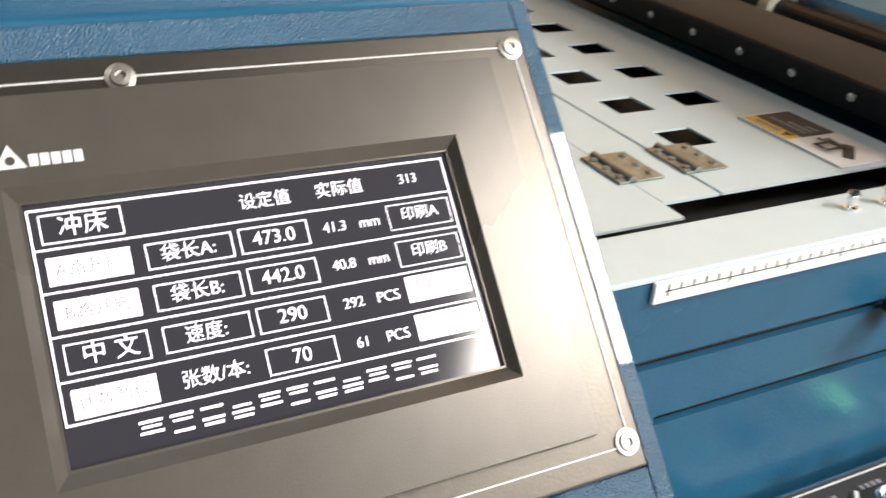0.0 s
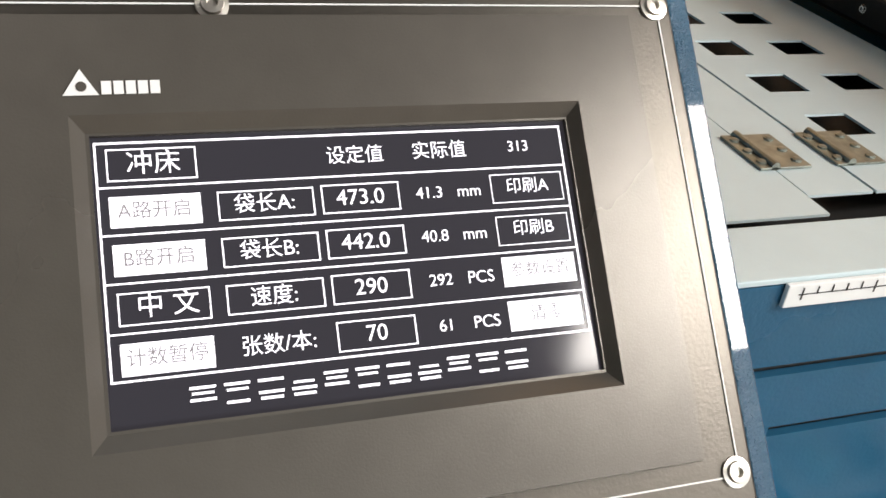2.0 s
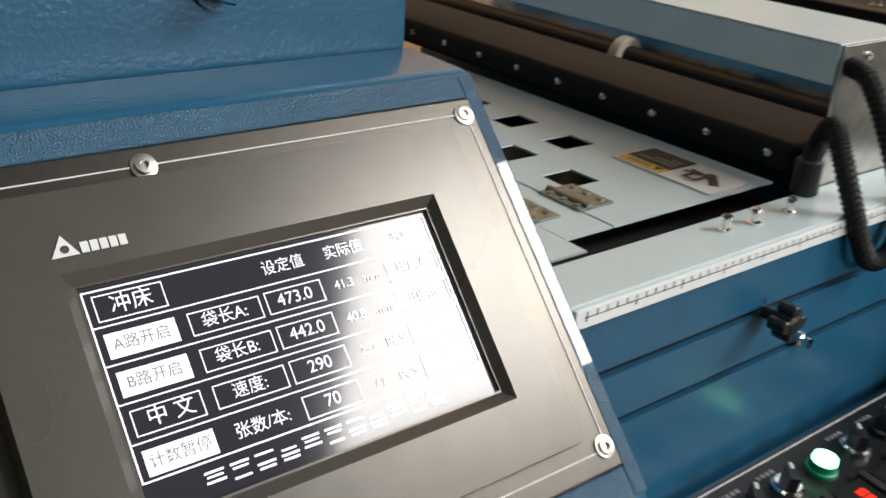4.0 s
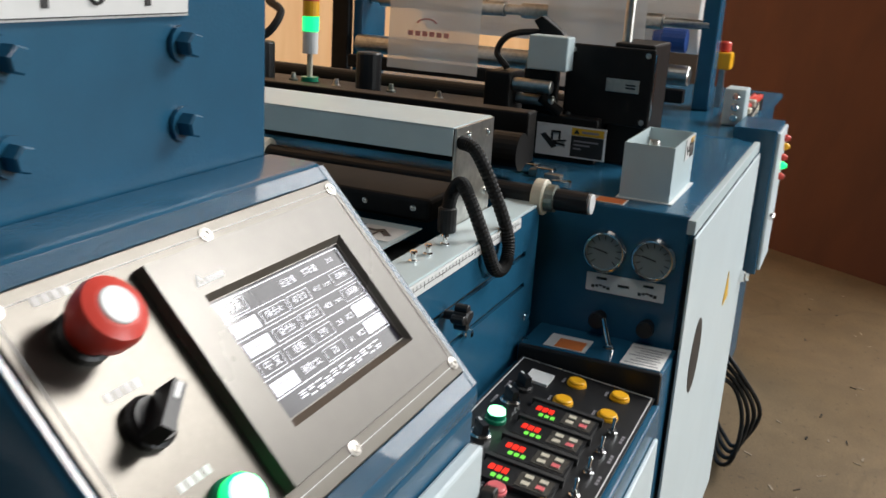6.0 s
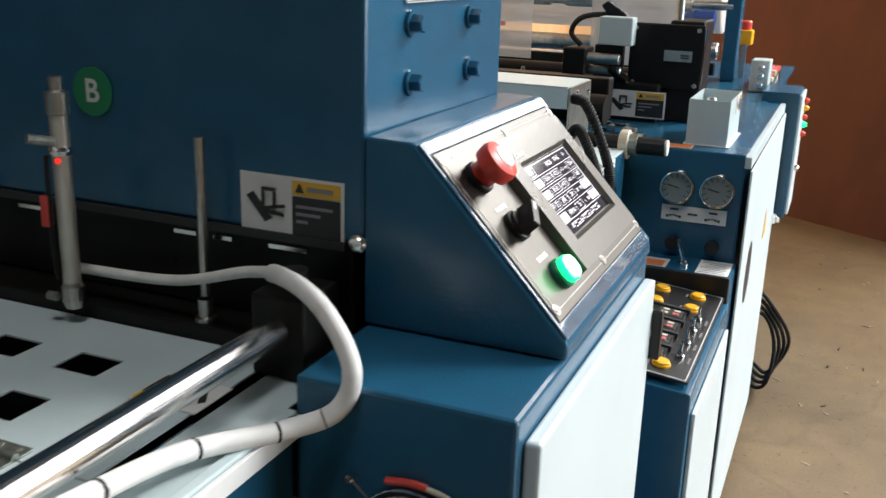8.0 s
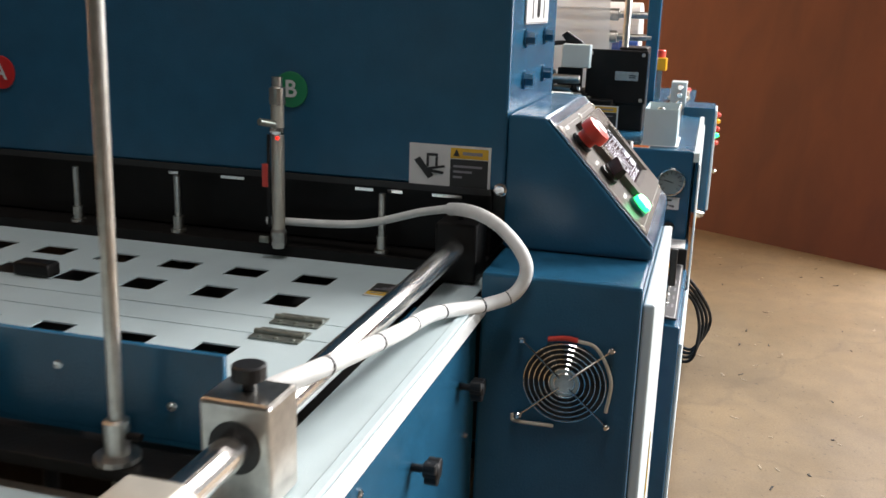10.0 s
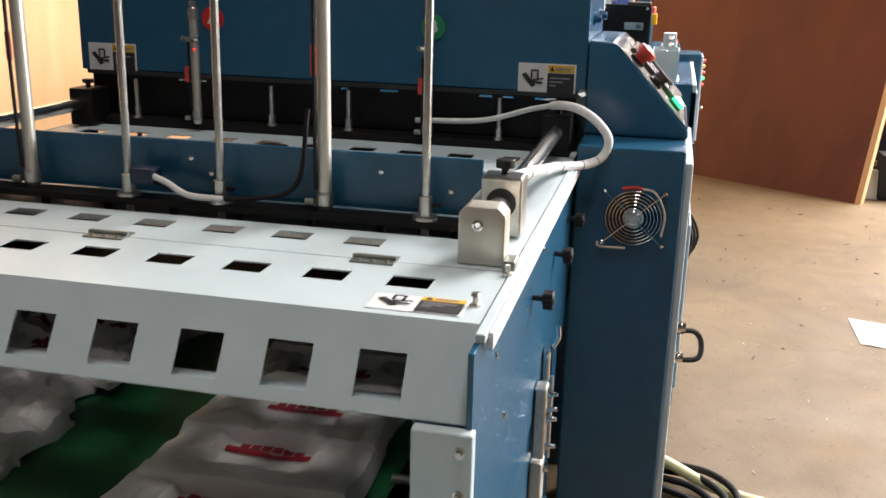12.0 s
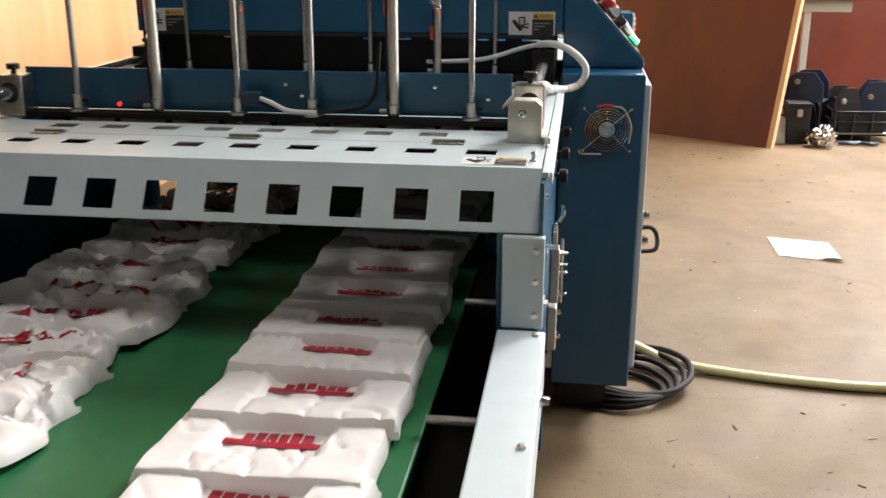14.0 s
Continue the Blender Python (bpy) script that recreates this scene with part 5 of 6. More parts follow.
for x in (1.104, 1.046, 0.988, 0.930):
    t = part("temperature_controller", bplate(B(), x - .024, x + .018, 1.070, 1.160, .002, .009), BLACK, fp, "black temperature controller with red and green digits")
    b = B()
    for i in range(3):
        bplate(b, x - .004, x + .008, 1.128 + i * .0085, 1.1345 + i * .0085, .0092, .0096)
    part("red_digits", b, REDLED, t)
    b = B()
    for i in range(3):
        bplate(b, x - .018, x - .010, 1.122 + i * .008, 1.1275 + i * .008, .0092, .0096)
    part("green_digits", b, GREENLED, t)
    part("key_area", bplate(B(), x - .019, x + .014, 1.074, 1.114, .0092, .0098), BEZEL, t)
    b = B()
    for i in range(2):
        for j in range(2):
            bplate(b, x - .014 + i * .016, x - .006 + i * .016, 1.080 + j * .018, 1.090 + j * .018, .0100, .0110)
    part("keypad", b, IVORY, t)
    part("red_key", bplate(B(), x - .014, x - .006, 1.080, 1.090, .0112, .0118), PINK, t)
    part("slot", bplate(B(), x + .0195, x + .0275, 1.066, 1.164, .0022, .0120), INK_SHADE, t)
    tg = part("toggle_switch", lathe(B(), bp(x + .012, 1.050, .002), BN, [(0, .007), (.004, .007), (.0045, .0045), (.009, .0045)], 14), CHROME, fp, "chrome toggle switch")
    part("lever", lathe(B(), bp(x + .012, 1.050, .011), (BN + Vector((.4, .1, 0))).normalized(), [(0, .0018), (.012, .0028), (.014, .002)], 10), CHROME, tg)
    b = B()
    for i in range(3):
        bplate(b, x - .004 + i * .008, x + .001 + i * .008, 1.033, 1.037, .002, .0024)
    part("caption", b, GREYINK, fp)
st = part("orange_sticker", box(B(), 1.292, 1.345, 1.140, 1.205, .6642, .6650), WHITE, bx, "white and orange warning sticker")
part("orange_field", box(B(), 1.294, 1.330, 1.146, 1.188, .6652, .6656), ORANGE, st)
dp = part("data_plate", box(B(), 1.285, 1.372, 1.026, 1.085, .6642, .6655), PAPER, bx, "pale printed data plate")
b = B()
for i in range(7):
    box(b, 1.292 + i * .0105, 1.2945 + i * .0105, 1.031 + .004 * (i % 2), 1.080 - .006 * (i % 3), .6657, .6660)
part("text_field", b, GREYINK, dp)
lv = part("lever_switch", lathe(B(), (1.325, 1.112, .6642), (0, 0, 1), [(0, .009), (.004, .009), (.006, .006), (.010, .006)], 14), CHROME, bx)
part("lever", cyl(B(), (1.325, 1.112, .672), (1.338, 1.128, .708), .0035, 10, .001), CHROME, lv)

# ---- sealing cabinet with the gauges ----
mc = thing("sealing_cabinet", 1.78, 1.3, 0, "long blue machine cabinet with pale side door and gauge panel", "cabinet")
part("body", box(B(), 1.3865, 2.16, 1.027, 2.27, 0.06, 0.872, .004), BLUE, mc)
part("plinth", box(B(), 1.41, 2.14, 1.05, 2.25, 0.0, 0.06), DARK, mc)
part("top_trim", box(B(), 1.36, 2.16, 1.0145, 1.0265, 0.852, 0.8735, .001), GREY, mc)
dr = part("side_door", box(B(), 1.352, 2.155, 1.010, 1.0140, 0.05, 0.850, .001), DOOR, mc, "pale enamelled side door with an oval grip hole")
b = B()
lathe(b, (1.52, 1.0098, 0.608), (0, -1, 0), [(0, .052), (.0005, .052)], 36)
for v in b.verts:
    v.co.z = 0.608 + (v.co.z - 0.608) * 1.25
part("grip_hole", b, INK_SHADE, dr)
part("hazard_triangle", prism(B(), [(1.83, 0.60), (1.90, 0.60), (1.865, 0.66)], "y", 1.0086, 1.0097), AMBER, dr, "yellow hazard sticker")
part("door_lock", lathe(B(), (2.12, 1.0097, 0.58), (0, -1, 0), [(0, .015), (.01, .015), (.012, .01), (.02, .01)], 16), CHROME, dr)
for y in (1.1478, 1.0730):
    gz = 0.799
    ga = part("pressure_gauge", lathe(B(), (1.386, y, gz), (-1, 0, 0), [(0, .034), (.006, .034), (.012, .031), (.0125, .029), (.006, .0285), (.006, .002)], 36), CHROME, mc, "round pressure gauge with chrome rim")
    part("dial", lathe(B(), (1.3805, y, gz), (-1, 0, 0), [(0, .028), (.0008, .028)], 32), material("dial_face", (0.22, 0.25, 0.25), 0.5, vary=0.03), ga)
    b = B()
    for i in range(11):
        a = math.radians(-45 + 27 * i)
        q = Vector((1.3792, y + .023 * math.cos(a), gz + .023 * math.sin(a)))
        t1, t2 = Vector((0, math.cos(a), math.sin(a))) * .004, Vector((0, -math.sin(a), math.cos(a))) * .0007
        flat(b, [q - t1 - t2, q + t1 - t2, q + t1 + t2, q - t1 + t2], .0003)
    q = Vector((1.3788, y, gz))
    t1, t2 = Vector((0, .017, .004)), Vector((0, -.0003, .0011))
    flat(b, [q - t1 * .3 - t2, q + t1 - t2, q + t1 + t2, q - t1 * .3 + t2], .0003)
    part("needle_and_scale", b, INK_SHADE, ga)
    kn = part("regulator_knob", lathe(B(), (1.386, y - .004, 0.693), (-1, 0, 0), [(0, .010), (.012, .010), (.013, .013), (.026, .013), (.027, .011)], 18), BLACK, mc, "black regulator knob")
gp = part("gauge_label", box(B(), 1.3838, 1.3862, 1.050, 1.172, 0.733, 0.762), WHITE, mc, "white gauge label with arrows")
b = B()
for y in (1.148, 1.075):
    for i in range(5):
        a = -0.9 + .45 * i
        box(b, 1.3832, 1.3836, y - .014 + i * .006, y - .009 + i * .006, .742 - abs(a) * .004, .745 - abs(a) * .002)
    box(b, 1.3832, 1.3836, y - .008, y + .008, .753, .757)
box(b, 1.3832, 1.3836, 1.104, 1.122, .746, .750)
part("label_print", b, INK_SHADE, gp)
st = part("orange_sticker", box(B(), 1.392, 1.43, 1.13, 1.20, .8725, .8735), WHITE, mc, "white and orange warning sticker")
part("orange_field", box(B(), 1.394, 1.427, 1.132, 1.175, .8737, .8741), ORANGE, st)

# open tray box on the cabinet
tbx = thing("tray_box", 1.53, 1.11, 0.872, "open pale sheet metal box on the blue cabinet", "box")
x0, x1, y0, y1, z0, z1 = 1.445, 1.625, 1.072, 1.150, 0.8725, 0.960
part("wall", box(B(), x0, x0 + .002, y0, y1, z0, z1), GREY, tbx)
part("wall", box(B(), x1 - .002, x1, y0, y1, z0, z1), GREY, tbx)
part("wall", box(B(), x0 + .0022, x1 - .0022, y0, y0 + .002, z0, z1), GREY, tbx)
part("wall", box(B(), x0 + .0022, x1 - .0022, y1 - .002, y1, z0, z1), GREY, tbx)
part("base", box(B(), x0 - .006, x1 + .004, y0 - .006, y1 + .004, z0 - .0003, z0 + .0015), LEDGE, tbx)
warning_sign(tbx, (1.535, y0 - .0003, .925), (1, 0, 0), (0, 0, 1), 0.07, 0.035)
part("contents", lathe(B(), (1.50, 1.115, .874), (0, 0, 1), [(0, .018), (.06, .018), (.065, .012), (.085, .008)], 14), STEEL, tbx)
part("orange_wire", tube(B(), spline([(1.76, 1.165, .873), (1.76, 1.158, .908), (1.755, 1.135, .925), (1.755, 1.108, .912), (1.755, 1.10, .874)], 8), .0035, 8), ORANGE, tbx)

# ---- sealing head: black columns and rollers across the machine ----
sh = thing("sealing_machine", 1.75, 1.7, 0.872, "blackened steel sealing head with rollers and bright fittings", "sealing machine")
col = part("near_column", box(B(), 1.70, 1.84, 1.172, 1.245, 0.8725, 1.09, .004), DARK, sh)
part("column_face", box(B(), 1.688, 1.6995, 1.168, 1.327, 0.945, 1.083, .003), DARK, sh)
part("plate", box(B(), 1.684, 1.6878, 1.190, 1.250, 1.005, 1.028, .001), STEEL, sh, "grey steel data plate")
part("grey_guard", box(B(), 1.645, 1.6875, 1.314, 1.388, 1.034, 1.094, .003), GREY, sh, "pale sheet metal guard")
warning_sign(sh, (1.6585, 1.362, .8815), (0, -1, 0), (0, 0, 1), 0.130, 0.058)
part("rod", cyl(B(), (1.75, 1.235, 1.09), (1.75, 1.235, 1.35), .009, 14), STEEL, sh)
part("arm", box(B(), 1.66, 1.86, 1.25, 1.45, 0.8725, 0.955, .004), DARK, sh)
part("cross_bar", box(B(), 1.70, 1.79, 1.25, 2.26, 0.895, 0.952, .004), DARK, sh)
part("front_bar", box(B(), 1.60, 1.64, 1.40, 2.26, 0.8725, 0.915, .003), DARK, sh)
part("front_bar", cyl(B(), (1.56, 1.40, .900), (1.56, 2.26, .900), .018, 18), DARK, sh)
part("roller", cyl(B(), (1.87, 1.26, 0.945), (1.87, 2.24, 0.945), .022, 22, .002), DARK, sh)
part("bright_roller", cyl(B(), (1.64, 1.335, 1.005), (1.64, 1.408, 1.005), .012, 18, .002), STEEL, sh)
part("bright_roller", cyl(B(), (1.66, 1.335, 0.978), (1.66, 1.408, 0.978), .010, 18, .002), STEEL, sh)
part("bracket", box(B(), 1.62, 1.70, 1.408, 1.458, 0.93, 1.026, .004), DARK, sh)
part("slanted_link", cyl(B(), (1.655, 1.36, .985), (1.665, 1.322, .958), .010, 12, .002), DARK, sh)
part("clevis", box(B(), 1.668, 1.687, 1.335, 1.400, 0.955, 1.033, .004), DARK, sh)
part("lever_arm", prism(B(), [(1.33, 1.083), (1.375, 1.083), (1.40, 1.115), (1.385, 1.125), (1.345, 1.10)], "x", 1.70, 1.72, .002), DARK, sh)
part("bright_edge", box(B(), 1.690, 1.698, 1.1655, 1.1675, 0.96, 1.075), CHROME, sh)
for z in (1.012, 1.017):
    part("plate_mark", box(B(), 1.6834, 1.6839, 1.196, 1.214, z, z + .003), INK_SHADE, sh)
for y, z in ((1.315, 1.072), (1.18, 1.072), (1.315, 0.955), (1.18, 0.955)):
    part("column_screw", screw(B(), (1.6878, y, z), (-1, 0, 0), .004), STEEL, sh)
for y in (1.694, 1.934):
    part("spring_post", lathe(B(), (1.62, y, .915), (0, 0, 1), [(0, .016), (.03, .016), (.032, .022), (.036, .0245), (.118, .0245), (.121, .022)], 18), BLACK, sh)
    part("post_collar", lathe(B(), (1.62, y - .03, .915), (0, 0, 1), [(0, .012), (.03, .012), (.034, .008)], 14), CHROME, sh)
for k in range(6):
    part("fitting", lathe(B(), (1.63 + .02 * (k % 2), 1.55 + .11 * k, .953), (0, 0, 1), [(0, .009), (.012, .009), (.014, .006), (.024, .004)], 10), BRASS if k % 2 else STEEL, sh)
part("cable_loop", tube(B(), spline([(1.66, 1.43, 1.03), (1.67, 1.455, 1.055), (1.68, 1.44, 1.085), (1.70, 1.40, 1.095), (1.74, 1.35, 1.09)], 8), .006, 8), RUBBER, sh)
part("cable_loop", tube(B(), spline([(1.70, 2.16, .95), (1.73, 2.12, 1.00), (1.76, 2.03, 1.03), (1.80, 2.01, 1.08), (1.86, 2.08, 1.10)], 8), .009, 8), RUBBER, sh)
for k in range(5):
    part("guide_fitting", box(B(), 1.44 + .02 * k, 1.455 + .02 * k, 1.23 + .02 * k, 1.26 + .02 * k, .8725, .885 + .004 * (k % 3), .002), STEEL if k % 2 else CHROME, sh)

# signal lamp
sg = thing("signal_tower", 1.72, 1.885, 0.952, "signal lamp column with lit green, amber and red lenses", "signal lamp")
part("stem", cyl(B(), (1.72, 1.885, .952), (1.72, 1.885, 1.01), .006, 12), IVORY, sg)
part("green_base", cyl(B(), (1.72, 1.885, .953), (1.72, 1.885, .962), .018, 16), TEALCAP, sg)
part("body", cyl(B(), (1.72, 1.885, 1.01), (1.72, 1.885, 1.055), .016, 18), WHITE, sg)
part("green_lens", cyl(B(), (1.72, 1.885, 1.055), (1.72, 1.885, 1.085), .017, 18), GREENLIT, sg)
part("amber_lens", cyl(B(), (1.72, 1.885, 1.085), (1.72, 1.885, 1.115), .017, 18), YELLOW, sg)
part("red_lens", cyl(B(), (1.72, 1.885, 1.115), (1.72, 1.885, 1.145), .017, 18), REDCAP, sg)

# ---- film unwinding frame upstream ----
uw = thing("unwinding_frame", 2.6, 1.7, 0.86, "blue upright film frame with steel rollers and milky film", "film frame")
part("near_upright", box(B(), 2.57, 2.64, 1.195, 1.238, 0.873, 1.55, .004), BLUE, uw)
part("far_upright", box(B(), 2.53, 2.68, 2.205, 2.235, 0.873, 1.55, .004), BLUE, uw)
part("base_plate", box(B(), 2.163, 3.2, 1.06, 2.3, 0.858, 0.8725, .003), BLUE, uw)
part("under_cabinet", box(B(), 2.163, 3.2, 1.08, 2.28, 0.0, 0.8575, .003), BLUE, uw)
for z, x in ((1.09, 2.58), (1.165, 2.60), (1.30, 2.62)):
    smooth(part("roller", lathe(B(), (x, 2.20, z), (0, -1, 0), [(0, .012), (.03, .012), (.031, .021), (.42, .021), (.421, .014), (.47, .014), (.471, .021), (.86, .021), (.862, .012), (.98, .012)], 22), STEEL, uw))
part("low_roller", cyl(B(), (2.50, 1.24, .965), (2.50, 2.2, .965), .026, 22, .003), STEEL, uw)
part("low_bar", box(B(), 2.44, 2.47, 1.24, 2.2, 0.90, 0.935, .003), DARK, uw)
part("far_black_post", box(B(), 2.50, 2.53, 2.235, 2.29, 0.873, 1.2, .004), DARK, uw)
for k, (ya, yb) in enumerate(((1.80, 2.07), (1.365, 1.62))):
    b = B()
    prev = None
    for i in range(13):
        t = i / 12
        x, z = 2.44 - .06 * t + .006 * math.sin(t * 5), 1.36 - .44 * t
        row = [b.verts.new((x + .004 * math.sin(j * 1.3 + i * .4), ya + (yb - ya) * j / 8 - .03 * t, z)) for j in range(9)]
        if prev:
            for j in range(8):
                b.faces.new((prev[j], prev[j + 1], row[j + 1], row[j]))
        prev = row
    fm = smooth(part("film_web", b, FILM, uw, "milky translucent bag film"))
    b = B()
    if k == 0:
        for i in range(6):
            yy, z = ya + .055 + .021 * i, 1.012
            flat(b, [(2.366, yy, z), (2.366, yy + .015, z), (2.366, yy + .015, z + .013), (2.366, yy, z + .013)], .0006)
        for i in range(5):
            a, a2 = .5 + .42 * i, .9 + .42 * i
            flat(b, [(2.366, ya + .12 + r * math.cos(q), 1.035 + r * .7 * math.sin(q)) for r, q in ((.03, a), (.03, a2), (.036, a2), (.036, a))], .0006)
        part("film_print", b, FADED, fm)
part("film_roll", cyl(B(), (2.90, 1.28, 1.10), (2.90, 2.15, 1.10), .11, 36, .004), FILM, uw, "roll of white film")
part("motor", lathe(B(), (2.52, 1.262, 1.05), (0, 1, 0), [(0, .03), (.06, .03), (.065, .025), (.085, .02)], 18), NAVY, uw, "small blue motor")
part("blue_motor", lathe(B(), (1.98, 1.22, .915), (0, 1, 0), [(0, .03), (.012, .042), (.09, .042), (.10, .03)], 20), NAVY, uw, "round blue motor")
vb = part("valve_block", box(B(), 2.36, 2.44, 1.08, 1.13, 0.8735, 0.96, .003), GREY, uw, "pale valve block with chrome fittings")
for z in (.895, .92, .945):
    part("fitting", cyl(B(), (2.36, 1.10, z), (2.335, 1.10, z), .009, 10, .001), CHROME, vb)
part("emergency_box", box(B(), 2.66, 2.72, 1.165, 1.21, 0.975, 1.020, .004), YELLOW, uw, "yellow emergency stop box")
part("emergency_cap", cyl(B(), (2.69, 1.187, 1.020), (2.69, 1.187, 1.048), .016, 16, .004), REDCAP, uw)
part("box_stem", box(B(), 2.68, 2.70, 1.18, 1.195, .873, 0.975), STEEL, uw)

# grey switch cabinet beyond
gc = thing("switch_cabinet", 2.29, 1.02, 0.56, "grey-blue switch cabinet with lit indicator buttons on its door", "cabinet")
part("body", box(B(), 2.195, 2.385, 0.985, 1.079, 0.565, 0.897, .003), BLUE, gc)
part("front", box(B(), 2.205, 2.375, 0.977, 0.9845, 0.575, 0.890, .002), DOOR, gc, "pale enamelled door")
for k, (z, mat) in enumerate(((.865, REDCAP), (.842, YELLOW), (.820, REDCAP), (.797, GREENLIT), (.775, REDCAP))):
    part("indicator", lathe(B(), (2.325 + .022 * (k % 2), .9768, z), (0, -1, 0), [(0, .0085), (.006, .0085), (.009, .0065), (.013, .004)], 14), mat, gc, "small push button" if mat != GREENLIT else "lit green indicator")
part("lock", lathe(B(), (2.225, .9768, .70), (0, -1, 0), [(0, .009), (.009, .009), (.012, .006)], 14), CHROME, gc)
rag = thing("cable_tangle", 2.42, 1.09, 0.873, "tangle of red and pale wires with fittings lying on the cabinet", "cable")
rn = random.Random(5)
for k in range(7):
    pts = spline([(2.44 + rn.uniform(0, .30), 1.075 + rn.uniform(0, .06), .880 + rn.uniform(0, .035)) for _ in range(5)], 6)
    part("wire", tube(B(), pts, .006, 8), (REDCAP, IVORY, REDCAP, IVORY, DARK, REDCAP, TAN)[k], rag)
for k in range(4):
    part("plug", box(B(), 2.46 + .08 * k, 2.50 + .08 * k, 1.075, 1.105, .873, .905 + .012 * (k % 2), .004), (IVORY, TAN, IVORY, DARK)[k], rag)

# ---- floor things ----
pp = thing("paper_sheet", 1.83, 0.29, 0, "crumpled white sheet of paper lying on the concrete floor", "paper")
b = B()
gr = []
for i in range(9):
    gr.append([b.verts.new((1.83 + (i / 8 - .5) * .26 + .05 * (j / 8 - .5), 0.275 + (j / 8 - .5) * .235, .003 + .008 * noise.noise(Vector((i * .5, j * .5, 3))) ** 2 + (.012 if i in (0,) and j < 3 else 0))) for j in range(9)])
for i in range(8):
    for j in range(8):
        b.faces.new((gr[i][j], gr[i + 1][j], gr[i + 1][j + 1], gr[i][j + 1]))
res = bmesh.ops.solidify(b, geom=b.faces[:], thickness=.0006)
smooth(part("sheet", b, PAPER, pp))
cc = thing("cable_coil", 0.5, 1.0, 0, "coil of black cables lying on the floor by the cabinet", "cable coil")
for k in range(5):
    r0, cx, cy = .105 + .011 * k, 0.40 + .022 * k, 1.055 - .008 * k
    pts = spline([(cx + r0 * 1.1 * math.cos(a), cy + r0 * 1.1 * math.sin(a), .009 + .006 * k + .006 * (1 + math.sin(2 * a + k))) for a in [2 * math.pi * i / 10 for i in range(11)]], 6)
    part("loop", tube(B(), pts, .0085, 10), RUBBER, cc)
hs = thing("floor_hose", 1.0, 0.6, 0, "yellowed flexible hose lying across the concrete floor", "hose")
smooth(part("hose", tube(B(), spline([(0.62, 1.12, .10), (0.60, 1.0, .055), (0.58, 0.90, .022), (0.545, 0.75, .014), (0.51, 0.55, .014), (0.50, 0.35, .014), (0.53, 0.1, .014), (0.55, -0.5, .014), (0.6, -1.2, .014)], 10), .0135, 12), YELLOWHOSE, hs))
dc = thing("door_cable", 0.3, 1.0, 0.4, "black cable looping out of the cabinet front", "cable")
part("cable", tube(B(), spline([(0.42, 1.045, .46), (0.44, 1.00, .46), (0.46, 0.98, .43), (0.44, 0.985, .40), (0.42, 1.03, .40), (0.42, 1.042, .40)], 8), .006, 10), RUBBER, dc)
mcb = thing("cabinet_cables", 2.2, 0.9, 0, "black cables hanging from the machine to the floor", "cable")
for k in range(4):
    part("cable", tube(B(), spline([(2.20 + .03 * k, 1.076, .30 + .025 * k), (2.24, 1.00 - .006 * k, .27 + .01 * k), (2.27 + .02 * k, .965 - .012 * k, .17), (2.26 + .03 * k, .975, .06), (2.35 + .05 * k, 1.02, .012), (2.6, 1.06, .012)], 8), .0055, 10), RUBBER, mcb)
rnd = random.Random(9)
b = B()
dark = B()
for k in range(330):
    x, y = rnd.uniform(-1.0, 4.2), rnd.uniform(-1.2, 0.95)
    a, l, w = rnd.uniform(0, 6.28), rnd.uniform(.004, .013), rnd.uniform(.0012, .0035)
    dx, dy = Vector((math.cos(a) * l, math.sin(a) * l, 0)), Vector((-math.sin(a) * w, math.cos(a) * w, 0))
    c = Vector((x, y, .0006))
    flat(b if k % 3 else dark, [c - dx - dy, c + dx - dy * .6, c + dx + dy, c - dx + dy * .7], .0015)
m = material("litter", (0.3, 0.24, 0.17), 0.8, vary=0.3)
single("floor_litter", b, m, "scattered pale chips and scraps on the floor", "litter", kind="stuff", at=(0, 0, 0))
single("floor_crumbs", dark, RUBBER, "dark crumbs and wire ends scattered on the floor", "litter", kind="stuff", at=(0, 0, 0))

# ---- storage rack beyond the board ----
rk = thing("storage_rack", 5.4, -1.0, 0, "cream steel bench with a dark cluttered top behind the leaning board", "bench")
for x in (5.05, 5.75):
    for y in (-1.9, -0.34):
        part("post", box(B(), x - .024, x + .024, y - .024, y + .024, 0, 0.745, .003), IVORY, rk)
part("rail", box(B(), 5.0, 5.08, -0.62, -0.30, 0.7455, 0.83, .004), IVORY, rk)
part("rail", box(B(), 5.0, 5.08, -1.93, -1.60, 0.7455, 0.83, .004), IVORY, rk)
part("bench_top", box(B(), 4.9, 5.85, -2.0, -0.25, 0.8305, 0.885, .006), DARK, rk, "dark stained bench top")
rnd = random.Random(21)


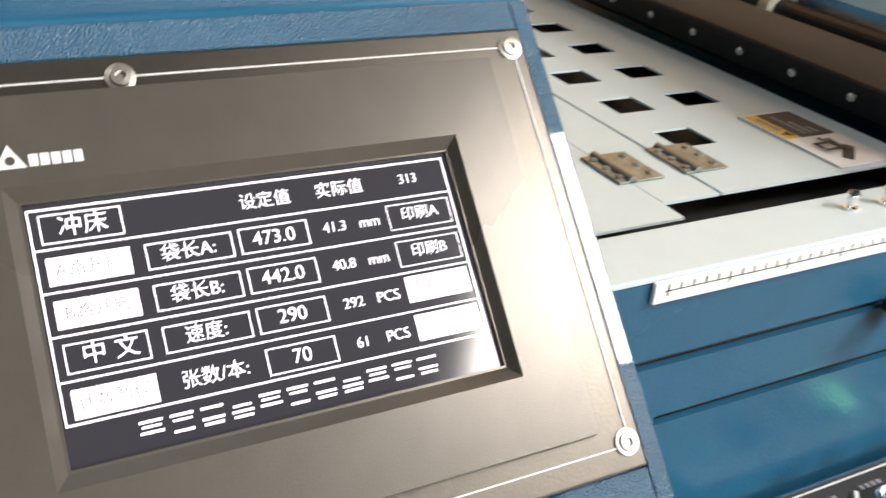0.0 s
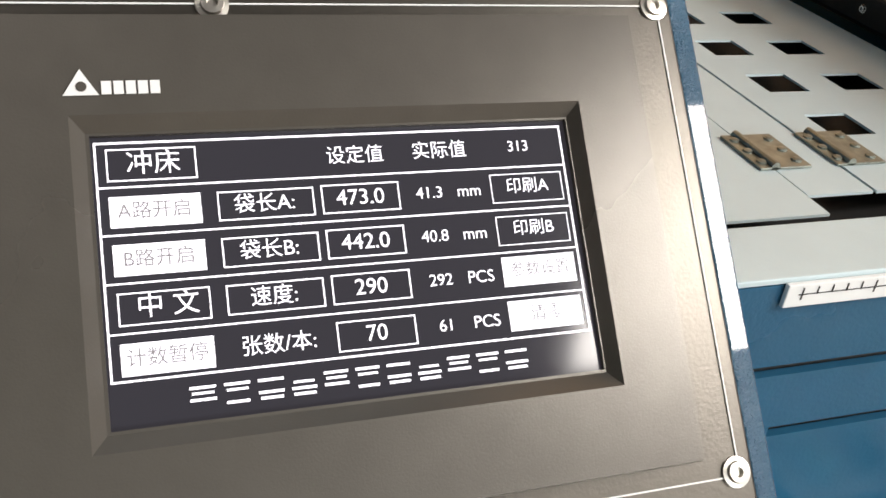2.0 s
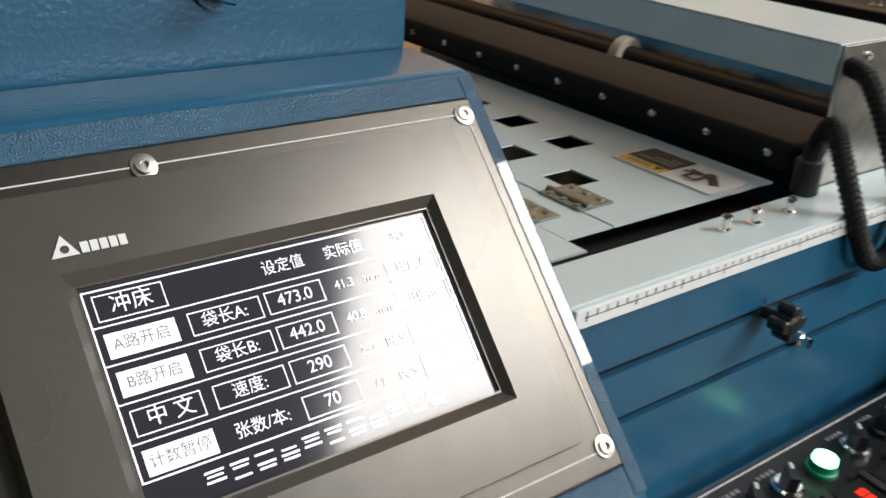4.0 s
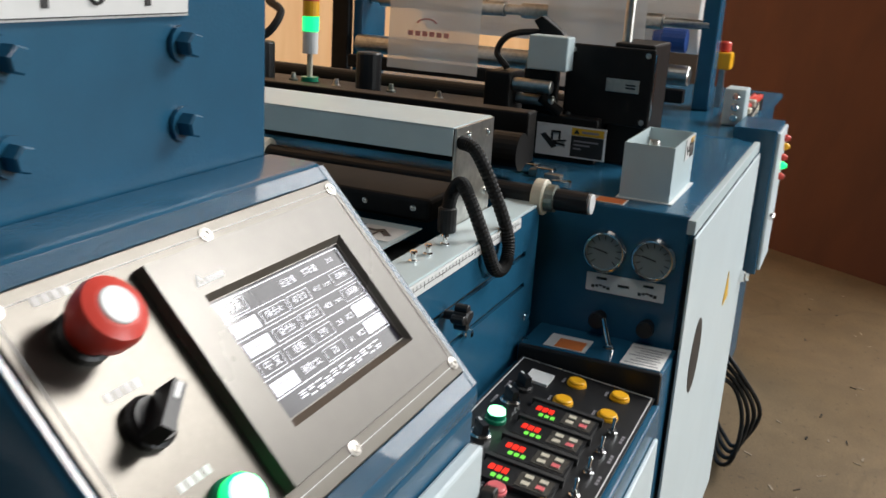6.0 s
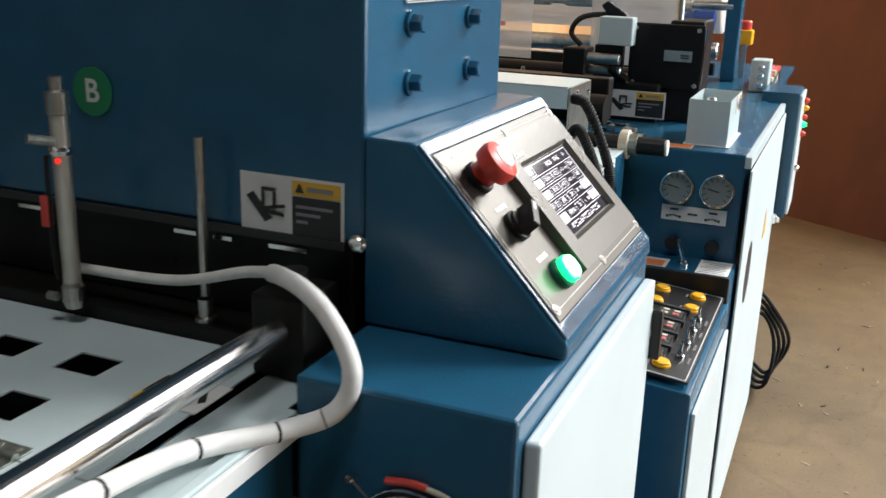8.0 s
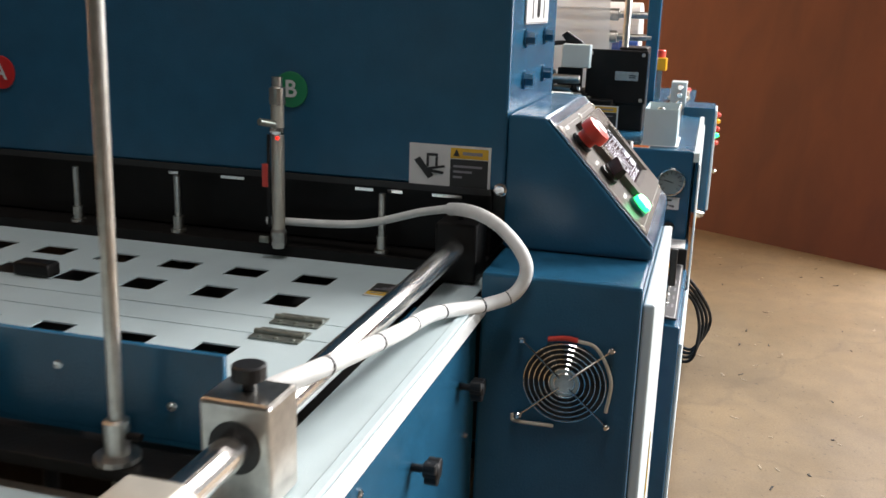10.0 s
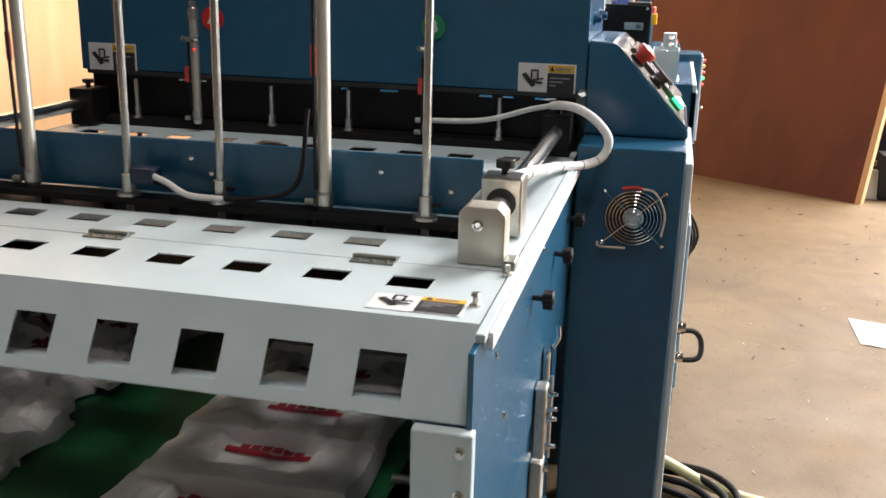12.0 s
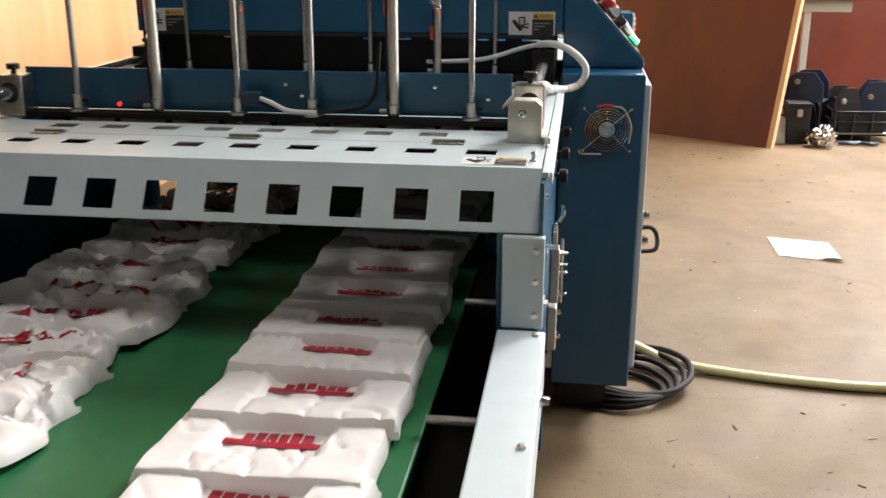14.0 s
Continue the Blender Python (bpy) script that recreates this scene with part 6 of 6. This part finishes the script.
def plate_part(x, y, z, w, d, h, turn, tilt, mat, lab):
    """A bent sheet-metal machine part: base, two cheeks, a cross web and bolts."""
    c = thing("machine_part", 0, 0, 0, lab, "machine part", "heaped parts")
    part("base", box(B(), -w / 2, w / 2, -d / 2, d / 2, 0, .008, .001), mat, c)
    for k, yy in enumerate((-d / 2, d / 2 - .008)):
        part("cheek", prism(B(), [(-w / 2, .0085), (w / 2, .0085), (w / 2 - .02 * k, h * .7), (w * .15, h), (-w * .3, h), (-w / 2, h * .6)], "y", yy, yy + .008, .001), mat, c)
    part("web", box(B(), -.004, .004, -d / 2 + .0085, d / 2 - .0085, .0085, h * .55), mat, c)
    part("spindle", cyl(B(), (w * .1, -d * .62, h * .7), (w * .1, d * .62, h * .7), .011, 12, .002), STEEL, c)
    part("flange", lathe(B(), (w * .1, d / 2 + .0005, h * .7), (0, 1, 0), [(0, .018), (.008, .018), (.010, .012), (.020, .012)], 14), STEEL, c)
    for k in range(3):
        part("bolt", bolt(B(), (-w * .3 + w * .28 * k, -d / 2 - .0002, h * .3), (0, -1, 0), .008, .007), STEEL, c)
    c.matrix_basis = pose(x, y, z, 0, tilt, turn)
    return c


# front row: a pale slab, a black box, crumpled foil and a black wire basket
sb = thing("pale_plate", 4.16, -0.02, 0, "pale grey steel plate leaning among the machine parts", "plate", "heaped parts")
part("plate", prism(B(), [(4.10, 0.0), (4.16, 0.0), (4.20, 0.155), (4.14, 0.155)], "y", -0.085, 0.075, .004), TAN, sb)
part("slot", prism(B(), [(4.118, 0.075), (4.122, 0.072), (4.128, 0.096), (4.124, 0.099)], "y", -0.03, 0.03), INK_SHADE, sb)
bb = thing("black_box", 4.16, -0.155, 0, "matt black sheet steel box standing on the floor", "box", "heaped parts")
part("body", box(B(), 4.105, 4.24, -0.222, -0.088, 0, 0.235, .004), BLACK, bb)
part("lid", box(B(), 4.098, 4.247, -0.226, -0.084, 0.2355, 0.252, .003), BLACK, bb)
part("latch", box(B(), 4.094, 4.1045, -0.17, -0.14, 0.17, 0.215, .002), STEEL, bb)
b = B()
bmesh.ops.create_icosphere(b, subdivisions=4, radius=.068)
for v in b.verts:
    q = v.co.copy()
    v.co *= 1 + .55 * noise.noise(q * 22) + .35 * noise.noise(q * 55)
    v.co.z = max(v.co.z * .95, -.062)
    v.co += Vector((4.045, -0.29, 0.0635))
single("crumpled_foil", b, CHROME, "crumpled ball of silver foil lying on the floor", "foil", "heaped parts", at=(4.045, -0.29, 0.0635))
bk = thing("wire_basket", 4.35, -0.55, 0, "black steel basket of scrap with bent wire rails", "basket", "heaped parts")
part("tray", box(B(), 4.25, 4.50, -0.73, -0.40, 0.035, 0.05, .003), DARK, bk)
part("front_panel", box(B(), 4.245, 4.2495, -0.70, -0.43, 0.05, 0.165), BLACK, bk)
for z in (.05, .12, .185):
    part("rail", tube(B(), spline([(4.25, -0.74, z), (4.235, -0.68, z + .004), (4.235, -0.46, z), (4.25, -0.395, z), (4.38, -0.385, z + .01), (4.50, -0.395, z)], 6), .006, 8), STEEL if z == .05 else BLACK, bk)
for y in (-0.735, -0.62, -0.51, -0.40):
    part("upright", cyl(B(), (4.24, y, 0), (4.232, y, .19), .007, 10), BLACK, bk)
plate_part(4.42, -0.20, 0.0, .22, .16, .22, 25, 0, NAVYSTEEL, "dark blue bent sheet-metal machine part in a heap")
plate_part(4.40, -0.24, 0.225, .26, .17, .19, 65, 4, NAVYSTEEL, "dark blue bent sheet-metal machine part in a heap")
plate_part(4.62, -0.02, 0.0, .25, .18, .26, -20, 0, BLACK, "black sheet-metal machine part standing on the floor")
plate_part(4.37, -0.46, 0.055, .19, .14, .27, 100, 0, BLACK, "black sheet-metal machine part in a basket")
plate_part(4.38, -0.66, 0.055, .20, .13, .31, 80, 3, NAVYSTEEL, "dark blue bent sheet-metal machine part in a basket")
for k in range(14):
    x, y = 4.62 + .34 * rnd.random(), -0.28 - .125 * k + .05 * rnd.random()
    plate_part(x, y, 0.0, rnd.uniform(.20, .32), rnd.uniform(.13, .20), rnd.uniform(.20, .40), rnd.uniform(-80, 80), 0, (BLACK, NAVYSTEEL, DARK, BLACK, TAN)[k % 5], "dark blue, black and steel machine parts on the floor")
single("blue_rag", tube(B(), spline([(4.10, -0.40, .016), (4.08, -0.46, .018), (4.11, -0.53, .016), (4.07, -0.58, .017), (4.10, -0.63, .016)], 6), .012, 8), NAVYSTEEL, "twisted dark blue rag lying on the floor", "rag", "heaped parts")
for k in range(5):
    y = -0.45 - .28 * k
    c = thing("crate", 5.3, y, 0.885, "small box of spare parts on the dark bench", "crate", "crates")
    part("box", box(B(), 5.05 + .05 * k, 5.45, y - .10, y + .10, .8855, .97 + .05 * (k % 3), .006), (DARK, STEEL, DARK, PAPER, DARK)[k], c)


# ---- what moves: the pins lift while the press works ----
def motions():
    phases = [(0, 1), (8.7, 1), (9.3, 1), (9.8, 0), (10.8, 0), (12.7, 0), (12.8, 0.25), (12.9, 0.6), (13.0, 0.88), (13.1, 1), (14, 1)]
    for pin in PINS:
        walk(pin, [(t, pose(0, 0, PIN_LIFT * f)) for t, f in phases])


motions()
